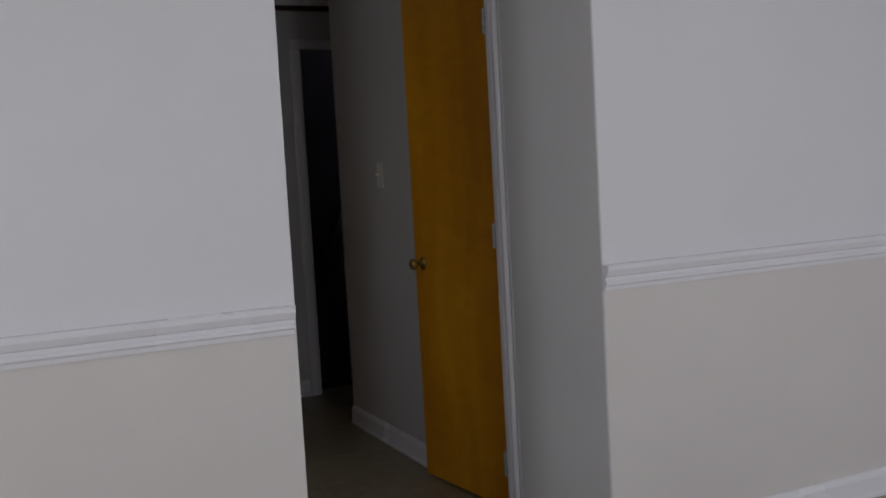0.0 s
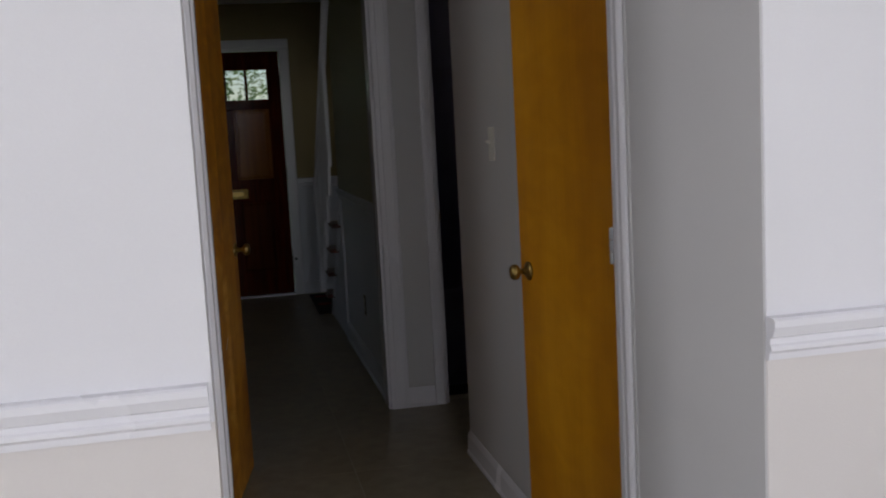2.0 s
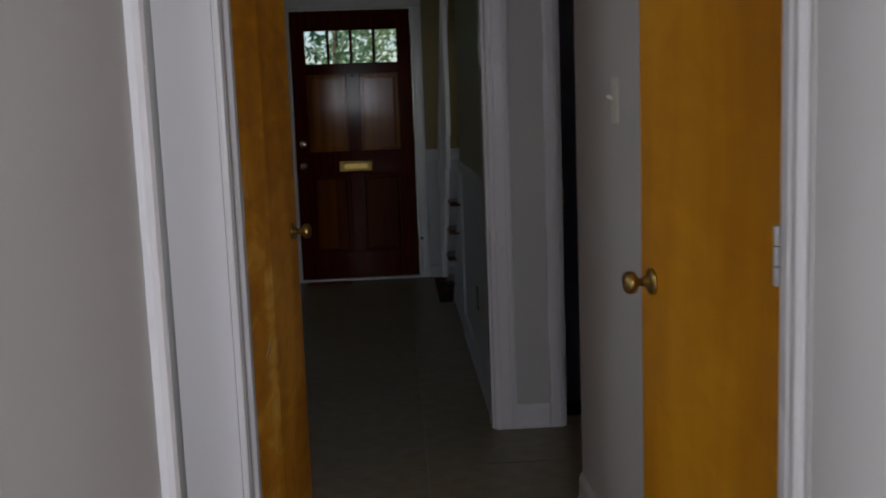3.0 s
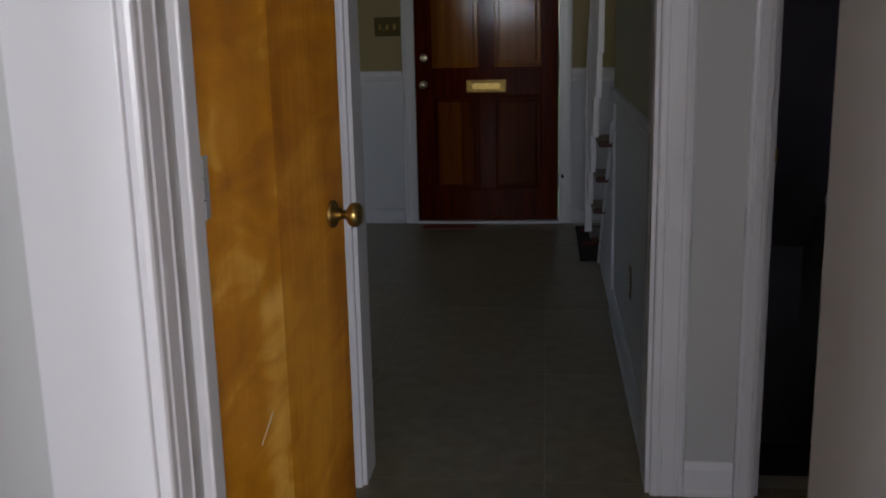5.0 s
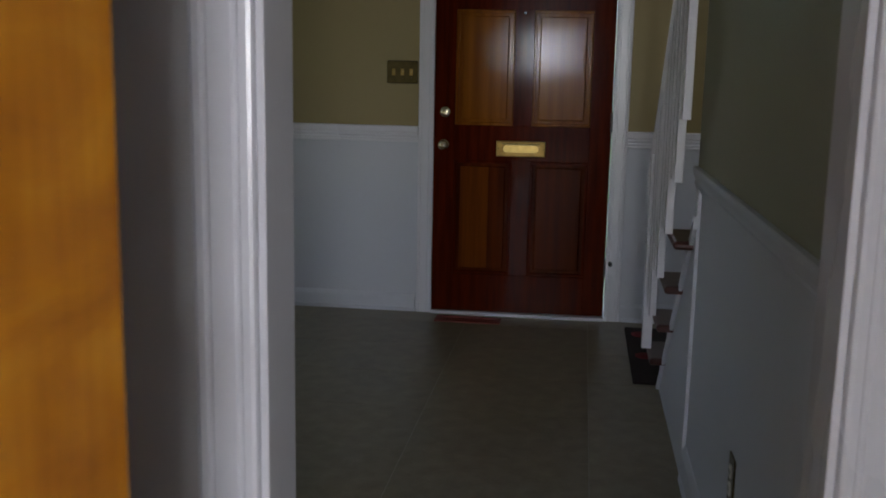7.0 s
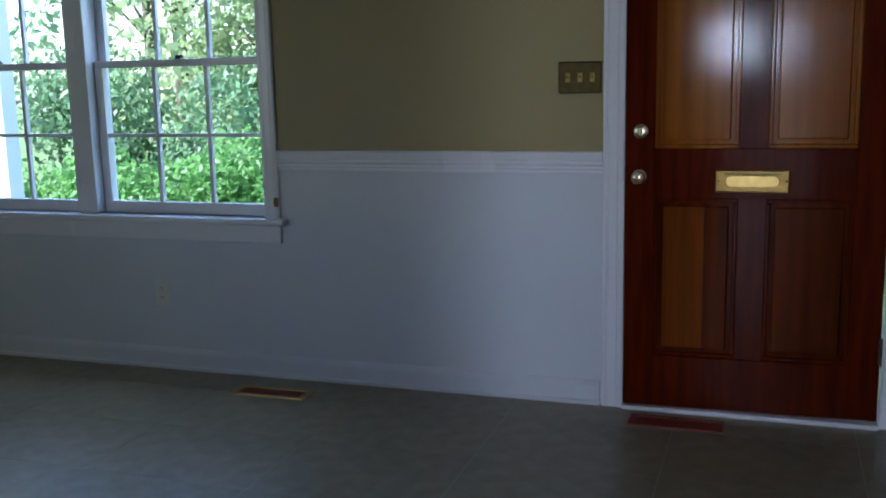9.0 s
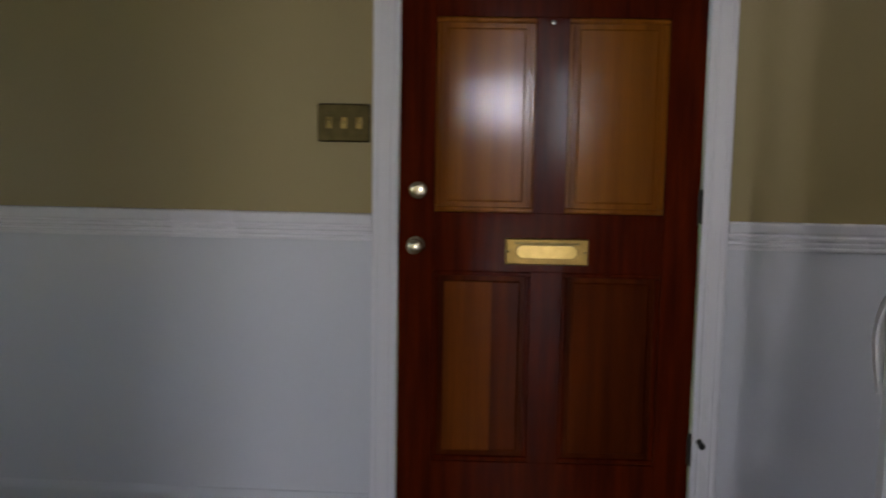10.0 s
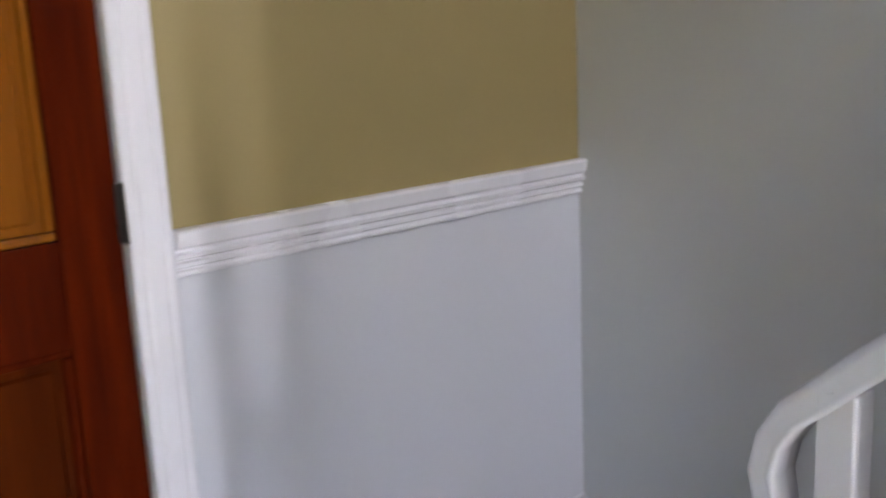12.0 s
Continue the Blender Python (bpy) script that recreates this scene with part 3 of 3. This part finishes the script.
fr = opening_frame("front_door_frame", "white fluted casing of the front door")
casing_y(fr, -0.455, 0.455, 2.065, 0, -1, w=0.9)
part("jamb", B(-0.475, -0.001, 0, -0.456, 0.2, 2.075), TRIM, fr)
part("jamb", B(0.456, -0.001, 0, 0.475, 0.2, 2.075), TRIM, fr)
part("head_jamb", B(-0.456, -0.001, 2.054, 0.456, 0.2, 2.075), TRIM, fr)
part("threshold", B(-0.456, -0.04, 0, 0.456, 0.2, 0.018, bevel=0.005), TRIM, fr, "pale worn threshold")
ds = thing("door_stop", 0.478, -0.018, 0.31, "black rubber tipped door stop on the casing", "door stop")
part("rod", lathe([(0.009, 0), (0.009, 0.004), (0.005, 0.006), (0.005, 0.035)], pose(0, 0, 0, 90), 12), IRON, ds)
part("rubber_tip", lathe([(0.008, 0.035), (0.010, 0.038), (0.010, 0.050), (0.007, 0.054), (0.0005, 0.054)], pose(0, 0, 0, 90), 12), BLACK, ds)


# ---- window ----
def sash(parent, x0, x1, z0, z1, y, rows, cols, name, bottom=0.05):
    s = part(name, B(x0, y, z0, x1, y + 0.03, z0 + bottom, bevel=0.003), TRIM, parent)
    part("sash_rail", B(x0, y, z1 - 0.032, x1, y + 0.03, z1, bevel=0.003), TRIM, s)
    part("sash_stile", B(x0, y + 0.001, z0 + bottom, x0 + 0.04, y + 0.029, z1 - 0.032), TRIM, s)
    part("sash_stile", B(x1 - 0.04, y + 0.001, z0 + bottom, x1, y + 0.029, z1 - 0.032), TRIM, s)
    gx0, gx1, gz0, gz1 = x0 + 0.04, x1 - 0.04, z0 + bottom, z1 - 0.032
    for i in range(1, cols):
        x = gx0 + (gx1 - gx0) * i / cols
        part("muntin", B(x - 0.009, y + 0.003, gz0, x + 0.009, y + 0.027, gz1, bevel=0.003), TRIM, s)
    for j in range(1, rows):
        z = gz0 + (gz1 - gz0) * j / rows
        part("muntin", B(gx0, y + 0.005, z - 0.008, gx1, y + 0.025, z + 0.008, bevel=0.002), TRIM, s)
    for i in range(cols):
        for j in range(rows):
            xa, xb = gx0 + (gx1 - gx0) * i / cols, gx0 + (gx1 - gx0) * (i + 1) / cols
            za, zb = gz0 + (gz1 - gz0) * j / rows, gz0 + (gz1 - gz0) * (j + 1) / rows
            g = part("pane", B(xa + 0.004, y + 0.014, za + 0.004, xb - 0.004, y + 0.017, zb - 0.004), GLASS, s)
            g.visible_shadow = False
    return s


win = thing("window_1", -2.875, 0, 0.70, "white double-hung twin window with small panes", "window", kind="structure")
win.matrix_world = Matrix.Identity(4)
MX0, MX1 = -2.93, -2.825
for x0, x1 in ((-3.80, MX0), (MX1, -1.955)):
    lo = sash(win, x0 + 0.002, x1 - 0.002, 0.70, 1.375, 0.055, 2, 3, "lower_sash")
    sash(win, x0 + 0.002, x1 - 0.002, 1.345, 2.028, 0.09, 2, 3, "upper_sash", 0.03)
    c = (x0 + x1) / 2
    lk = part("sash_lock", lathe([(0.02, 0), (0.02, 0.006), (0.012, 0.012), (0.0005, 0.013)], pose(c, 0.07, 1.375), 14), IRON, win)
    part("lock_lever", B(c - 0.005, 0.045, 1.382, c + 0.03, 0.055, 1.392, bevel=0.002), IRON, lk)
part("mullion", B(MX0, 0.0, 0.70, MX1, 0.16, 2.03, bevel=0.004), TRIM, win)
part("side_casing", prism(CASING, 1.35, Matrix(((0.75, 0, 0, -1.955 - 0.012), (0, -1, 0, 0), (0, 0, 1, 0.70), (0, 0, 0, 1)))), TRIM, win)
part("side_casing", prism(CASING, 1.35, Matrix(((-0.75, 0, 0, -3.80 + 0.012), (0, -1, 0, 0), (0, 0, 1, 0.70), (0, 0, 0, 1)))), TRIM, win)
part("head_casing", B(-3.86, -0.02, 2.052, -1.895, 0, 2.14, bevel=0.004), TRIM, win)
part("window_sill", B(-3.89, -0.05, 0.672, -1.865, 0.05, 0.70, bevel=0.008), TRIM, win)
part("apron", B(-3.86, -0.016, 0.592, -1.895, 0, 0.671, bevel=0.004), TRIM, win)
# windows behind, seen in reflections only
for nm, x0, x1 in (("window_2", -0.15, 0.85), ("window_4", 1.35, 2.65)):
    w2 = thing(nm, 0, 0, 0, "white double-hung window of the first room", "window", kind="structure")
    part("meeting_rail", B(x0, -11.62, 1.48, x1, -11.605, 1.52), TRIM, w2)
    part("window_sill", B(x0 - 0.05, -11.5, 0.82, x1 + 0.05, -11.44, 0.85, bevel=0.006), TRIM, w2)
# window_3 shows nowhere, it is added around the west fill lamp
w3 = thing("window_3", 0, 0, 0, "added, unseen white double-hung window in the side of the first room", "window", kind="structure")
part("meeting_rail", B(-4.12, -9.4, 1.43, -4.08, -8.0, 1.47), TRIM, w3)
part("window_sill", B(-4.0, -9.45, 0.77, -3.94, -7.95, 0.80, bevel=0.006), TRIM, w3)


# ---- plates and registers ----
def switch_plate(name, label, m, gangs, mat, toggle_mat):
    s = thing(name, 0, 0, 0, label, "light switch")
    s.matrix_world = m
    w = 0.07 + 0.046 * (gangs - 1)
    part("plate", B(-w / 2, -0.006, -0.058, w / 2, 0, 0.058, bevel=0.0055), mat, s)
    for i in range(gangs):
        x = (i - (gangs - 1) / 2) * 0.046
        part("toggle_slot", B(x - 0.0085, -0.0085, -0.017, x + 0.0085, -0.006, 0.017, bevel=0.001), toggle_mat, s)
        bm = B(-0.0045, -0.022, -0.005, 0.0045, 0, 0.005, bevel=0.0015)
        bmesh.ops.transform(bm, matrix=pose(x, -0.005, 0.0, -28), verts=bm.verts)
        part("toggle", bm, toggle_mat, s)
        for z in (-0.03, 0.03):
            part("screw", lathe([(0.0035, 0), (0.0035, 0.001), (0.0005, 0.002)], pose(x, -0.006, z, 90), 8), mat, s)


def outlet(name, label, m, mat, face):
    s = thing(name, 0, 0, 0, label, "outlet")
    s.matrix_world = m
    part("plate", B(-0.035, -0.005, -0.057, 0.035, 0, 0.057, bevel=0.003), mat, s)
    for z in (-0.02, 0.02):
        f = part("socket", lathe([(0.017, 0), (0.017, 0.002), (0.015, 0.003), (0.0005, 0.003)], pose(0, -0.005, z, 90), 18), face, s)
        for x in (-0.006, 0.006):
            part("slot", B(x - 0.001, -0.0088, z - 0.004, x + 0.001, -0.0078, z + 0.005), BLACK, f)


switch_plate("light_switch", "tarnished brass triple switch plate beside the front door", pose(-0.625, 0, 1.262), 3, BRASS_DK, BRASS)
switch_plate("light_switch", "white single light switch on the grey passage wall", pose(RX, -5.12, 1.281, 0, 0, -90), 1, PLASTIC, PLASTIC)
outlet("wall_outlet", "brass outlet plate on the blue-white dado", pose(0.672, -2.945, 0.375, 0, 0, -90), BRASS_DK, PLASTIC)
outlet("wall_outlet", "ivory outlet plate below the window", pose(-2.511, 0, 0.348), PLASTIC, PLASTIC)


def register(name, x0, x1, y0, y1, label, frame_mat, fin_mat):
    v = thing(name, (x0 + x1) / 2, (y0 + y1) / 2, 0, label, "floor vent", group="floor registers")
    w, d = (x1 - x0) / 2, (y1 - y0) / 2
    for a, b, c, e in ((-w, -d, w, -d + 0.022), (-w, d - 0.022, w, d), (-w, -d + 0.022, -w + 0.03, d - 0.022), (w - 0.03, -d + 0.022, w, d - 0.022)):
        part("frame", B(a, b, 0, c, e, 0.006, bevel=0.002), frame_mat, v)
    part("well", B(-w + 0.03, -d + 0.022, 0.0, w - 0.03, d - 0.022, 0.001), RUST, v)
    n = 16
    for i in range(n):
        x = -w + 0.034 + (2 * w - 0.068) * (i + 0.5) / n
        part("slat", B(x - 0.003, -d + 0.022, 0.001, x + 0.003, d - 0.022, 0.005), fin_mat, v)


register("floor_register", -2.04, -1.70, -0.27, -0.15, "brass floor register with rust-red slats", BRASS, RUST)
register("floor_register", -0.41, -0.07, -0.205, -0.085, "rust-red floor register before the front door", RUST, RUST)

# small metal things on the casings
bb = thing("blind_bracket", -1.911, -0.014, 0.77, "small dull metal bracket on the window casing", "bracket")
part("plate", B(-0.011, -0.004, -0.02, 0.011, 0, 0.02, bevel=0.0015), OLD_BRASS, bb)
part("hook", B(-0.005, -0.018, -0.006, 0.005, -0.004, 0.004, bevel=0.002), OLD_BRASS, bb)
sp = thing("strike_plate", 0.9505, -3.755, 0.925, "brass strike plate in the cellar door jamb", "strike plate")
part("plate", B(0, -0.036, -0.03, 0.0015, 0.014, 0.03), BRASS, sp)
part("lip", B(-0.003, -0.046, -0.016, 0.003, -0.034, 0.016, bevel=0.0015), BRASS, sp)
part("keeper", B(0.0015, -0.02, -0.014, 0.002, 0.004, 0.014), BLACK, sp)

# bare thermostat back on the side room wall
th = thing("thermostat_base", -0.50, -5.10, 1.53, "yellowed square plate in a clear plastic frame", "thermostat")
part("frame", B(-0.048, -0.006, -0.052, 0.048, 0, 0.048, bevel=0.002), STEEL, th, "scuffed plastic frame")
part("plate", B(-0.036, -0.011, -0.034, 0.036, -0.006, 0.040, bevel=0.002), material("yellowed_card", (0.55, 0.42, 0.2), 0.6), th)

# ---- stairs ----
RISE, RUN, SX0, SX1, Y0 = 0.19, 0.225, 0.668, CX, -1.10
st = thing("staircase", SX0, Y0, 0, "white staircase with dark red wooden treads", "stairs")
st.matrix_world = Matrix.Identity(4)
N = 13
for i in range(N):
    y, z = Y0 - i * RUN, (i + 1) * RISE
    xa = SX0 if y > -2.0 else 0.784
    part("riser", B(xa + 0.012, y - 0.02, z - RISE, SX1, y, z - 0.028), TRIM, st)
    part("tread", B(xa - (0.066 if xa < 0.7 else 0), y - RUN - 0.02, z - 0.028, SX1, y + 0.028, z, bevel=0.01), TREAD, st, "dark red-brown wooden tread")
for i in range(5):
    y, z = Y0 - i * RUN, (i + 1) * RISE
    part("stringer", B(SX0 - 0.006, -2.06, z - RISE - 0.0283, 0.79, y - 0.004, z - 0.0285), DADO, st)
part("skirt_trim", prism([(0, 0), (0.03, 0), (0.96, 0.80), (0.96, 0.84)], 0.012, Matrix(((0, 0, -1, SX0 - 0.008), (-1, 0, 0, Y0 - 0.03), (0, 1, 0, 0.01), (0, 0, 0, 1)))), DADO, st)
SL = RISE / RUN
RZ0 = 0.955
bx = 0.597
rail = thing("stair_railing", bx, -1.16, 0.19, "white painted stair handrail with square balusters", "railing")
rail.matrix_world = Matrix.Identity(4)


def rail_z(y):
    return RZ0 + (-1.16 - y) * SL


k = 0
y = -1.182
while y > -2.25:
    i = int((Y0 - y + 0.02) / RUN)
    zb = (i + 1) * RISE
    s = 0.019 if k == 0 else 0.013
    part("newel_post" if k == 0 else "baluster", B(bx - s, y - s, zb, bx + s, y + s, rail_z(y) - 0.008, bevel=0.003), TRIM, rail)
    y -= RUN / 2 if k else 0.125
    k += 1
HR = [(-0.03, 0.0), (0.03, 0.0), (0.032, 0.012), (0.024, 0.022), (0.030, 0.036), (0.024, 0.050), (0.010, 0.056), (-0.010, 0.056), (-0.024, 0.050), (-0.030, 0.036), (-0.024, 0.022), (-0.032, 0.012)]
line = [(-2.60, rail_z(-2.60)), (-1.30, rail_z(-1.30)), (-1.20, rail_z(-1.20)), (-1.165, rail_z(-1.165) - 0.003), (-1.135, 0.930), (-1.116, 0.90), (-1.108, 0.865), (-1.116, 0.825), (-1.130, 0.79), (-1.134, 0.768)]


def sweep(line, prof, x, shrink):
    bm = bmesh.new()
    rings = []
    for i, (py, pz) in enumerate(line):
        a, b = line[max(0, i - 1)], line[min(len(line) - 1, i + 1)]
        d = Vector((0, b[0] - a[0], b[1] - a[1])).normalized()
        up = Vector((0, -d.z, d.y))
        if up.z < 0 and i < 3:
            up = -up
        s = shrink[i]
        rings.append([bm.verts.new(Vector((x + u * s, py, pz)) + up * v * s) for u, v in prof])
    n = len(prof)
    for a, b in zip(rings, rings[1:]):
        for i in range(n):
            bm.faces.new((a[i], a[(i + 1) % n], b[(i + 1) % n], b[i])).smooth = True
    bm.faces.new(rings[0])
    bm.faces.new(rings[-1][::-1])
    bmesh.ops.recalc_face_normals(bm, faces=bm.faces)
    return bm


part("handrail", sweep(line, [(u * 0.72, (v - 0.026) * 0.60) for u, v in HR], bx, [1, 1, 1, 1, 1, 1, 1, 0.95, 0.9, 0.8]), TRIM, rail)

# rug at the foot of the stairs
rg = thing("rug", 1.08, -0.66, 0, "dark rug with red motifs before the stairs", "rug")
part("rug_body", B(-0.52, -0.42, 0, 0.52, 0.5, 0.012, bevel=0.004), RUG, rg)
for x, y in ((-0.44, 0.36), (-0.44, -0.02), (-0.2, 0.2), (0.1, 0.36), (0.3, -0.1), (-0.1, -0.25)):
    part("motif", lathe([(0.055, 0.011), (0.055, 0.0145), (0.03, 0.016), (0.0005, 0.016)], pose(x, y, 0), 9), RUG_RED, rg)

# cellar steps
ce = thing("cellar_steps", 1.27, PY1, 0, "dark steps going down to the cellar", "stairs")
ce.matrix_world = Matrix.Identity(4)
for i in range(8):
    part("step", B(0.90, PY1 - 0.01 + i * 0.28, -0.02 - i * 0.2 - 0.19, CX, PY1 + 0.28 + i * 0.28, -0.02 - i * 0.2 - 0.004, bevel=0.004), DARKSTEP, ce)
structure("cellar_floor", B(0.80, PY1, -1.7, CX + 0.1, -1.3, -1.61), DARKSTEP, "dark cellar floor", "floor")

# ---- outdoors ----
structure("ground", B(-60, 0.2, -0.6, 60, 90, -0.45), GRASS, "green lawn outside the house", "ground")
structure("ground_rear", B(-60, -90, -0.6, 60, -11.7, -0.45), GRASS, "green lawn behind the house", "ground")
structure("ground_west", B(-60, -11.7, -0.6, -4.72, 0.2, -0.45), GRASS, "green lawn beside the house", "ground")
structure("ground_east", B(4.22, -11.7, -0.6, 60, 0.2, -0.45), GRASS, "green lawn beside the house", "ground")
porch = thing("porch_post", -5.05, 1.9, -0.45, "white painted square porch post", "post")
part("shaft", B(-0.07, -0.07, 0.0, 0.07, 0.07, 3.2, bevel=0.006), TRIM, porch)
part("plinth", B(-0.1, -0.1, 0, 0.1, 0.1, 0.18, bevel=0.006), TRIM, porch)


def leaf_cloud(rng, blobs, count, size):
    """Small leaf faces scattered over the skins of several lobes."""
    verts, faces = [], []
    blobs = [(np.array(c), r) for c, r in blobs]
    wts = np.array([r ** 2 for _, r in blobs])
    pick = rng.choice(len(blobs), count, p=wts / wts.sum())
    for b in pick:
        c, r = blobs[b]
        d = rng.normal(size=3)
        d /= np.linalg.norm(d)
        p = c + d * r * rng.uniform(0.55, 1.08) * np.array([1, 1, 0.85])
        a = rng.normal(size=3)
        a /= np.linalg.norm(a)
        u = np.cross(a, rng.normal(size=3))
        u /= np.linalg.norm(u) + 1e-6
        s = size * rng.uniform(0.6, 1.4)
        i = len(verts)
        verts += [tuple(p - a * s), tuple(p + u * s * 0.45), tuple(p + a * s), tuple(p - u * s * 0.45)]
        faces.append((i, i + 1, i + 2, i + 3))
    return verts, faces


def foliage(name, rng, blobs, count, size, mat, parent):
    me = bpy.data.meshes.new(name)
    v, f = leaf_cloud(rng, blobs, count, size)
    me.from_pydata(v, [], f)
    me.materials.append(mat)
    ob = new(name, me)
    ob.parent = parent
    return ob


def tree(x, y, h, seed, label, mat, crown=1.0):
    rng = np.random.default_rng(seed)
    t = thing("tree", x, y, -0.45, label, "tree", group="trees outside the window")
    part("trunk", lathe([(0.16, 0), (0.13, 0.5), (0.11, h * 0.45), (0.05, h * 0.8), (0.01, h * 0.92)], pose(0, 0, 0), 9), BARK, t)
    blobs = []
    for i in range(11):
        a, z = rng.uniform(0, 6.28), rng.uniform(0.25, 0.98) * h
        r = rng.uniform(0.4, 1.5) * crown
        blobs.append(((r * math.cos(a), r * math.sin(a), z), rng.uniform(0.5, 0.95) * crown))
        if i < 5:
            e = Vector((r * math.cos(a), r * math.sin(a), z))
            q = Vector((0, 0, 1)).rotation_difference(e - Vector((0, 0, z * 0.7))).to_matrix().to_4x4()
            part("limb", lathe([(0.05, 0), (0.03, 0.5), (0.012, (e - Vector((0, 0, z * 0.7))).length)], Matrix.Translation((0, 0, z * 0.7)) @ q, 7), BARK, t)
    foliage("crown", rng, blobs, 4600, 0.085, mat, t)


spots = [(-5.6, 11.4, 5.5, LEAF_LT), (-4.6, 9.8, 6.2, LEAF), (-6.8, 9.2, 5.6, LEAF_LT), (-9.2, 10.5, 6.5, LEAF), (4.2, 14.0, 6.2, LEAF_LT), (-3.4, 13.0, 8.0, LEAF), (-7.8, 13.5, 8.5, LEAF), (-11.5, 13.0, 8, LEAF_LT), (-1.4, 23.0, 7.5, LEAF_LT)]
for i, (x, y, h, mt) in enumerate(spots):
    tree(x, y, h, 20 + i, "leafy green tree with a broken crown", mt, 1.25 + 0.02 * h)
rng = np.random.default_rng(5)
for i in range(9):
    x = -10.5 + i * 1.3
    hd = thing("shrub", x, 5.2 + 0.3 * math.sin(i * 2.1), -0.45, "bright green leafy shrub of the hedge", "shrub", group="hedge outside the window")
    part("stem", lathe([(0.04, 0), (0.03, 0.3), (0.01, 0.7)], pose(0, 0, 0), 7), BARK, hd)
    foliage("foliage", rng, [((rng.uniform(-0.5, 0.5), rng.uniform(-0.3, 0.3), rng.uniform(0.3, 0.85)), rng.uniform(0.32, 0.5)) for _ in range(8)], 2600, 0.05, HEDGE, hd)
for i in range(7):
    x = -11 + i * 1.9
    hd = thing("shrub", x, 7.0 + 0.3 * math.sin(i * 1.7), -0.45, "tall dark green shrub behind the hedge", "shrub", group="tall shrubs outside the window")
    part("stem", lathe([(0.05, 0), (0.03, 0.6), (0.01, 1.4)], pose(0, 0, 0), 7), BARK, hd)
    foliage("foliage", rng, [((rng.uniform(-0.9, 0.9), rng.uniform(-0.4, 0.4), rng.uniform(0.4, 1.75)), rng.uniform(0.4, 0.65)) for _ in range(10)], 3600, 0.06, LEAF, hd)

tn, tl = TILE.node_tree.nodes, TILE.node_tree.links
oi, tr, tm = tn.new("ShaderNodeObjectInfo"), tn.new("ShaderNodeMapRange"), tn.new("ShaderNodeHueSaturation")
tr.inputs[3].default_value, tr.inputs[4].default_value = 0.95, 1.04
tl.new(oi.outputs["Random"], tr.inputs[0])
tl.new(tr.outputs[0], tm.inputs["Value"])
bs = tn["Principled BSDF"]
tl.new(bs.inputs["Base Color"].links[0].from_socket, tm.inputs["Color"])
tl.new(tm.outputs[0], bs.inputs["Base Color"])

# ---- floor tiles ----
TX, TY = 0.62, 0.44
tile_mesh = {}
for i in range(-8, 3):
    for j in range(0, 17):
        x0, x1 = 0.375 + i * TX, 0.375 + (i + 1) * TX
        y1, y0 = -0.22 - (j - 1) * TY, -0.22 - j * TY
        x0, x1, y0, y1 = max(x0, -4.5), min(x1, CX), max(y0, -7.3), min(y1, 0.0)
        if x1 - x0 < 0.03 or y1 - y0 < 0.03:
            continue
        if x1 > 0.8 and y0 > -3.75 and y0 < -1.25:
            x1 = 0.8
            if x1 - x0 < 0.03:
                continue
        key = (round(x1 - x0, 3), round(y1 - y0, 3))
        if key not in tile_mesh:
            bm = B(-key[0] / 2 + 0.0012, -key[1] / 2 + 0.0016, -0.0011, key[0] / 2 - 0.0012, key[1] / 2 - 0.0016, 0.0, bevel=0.0004, seg=1)
            me = bpy.data.meshes.new("tile")
            bm.to_mesh(me)
            bm.free()
            me.materials.append(TILE)
            tile_mesh[key] = me
        ob = new("tile", tile_mesh[key])
        ob.location = ((x0 + x1) / 2, (y0 + y1) / 2, 0)
        ob.parent = FLOOR
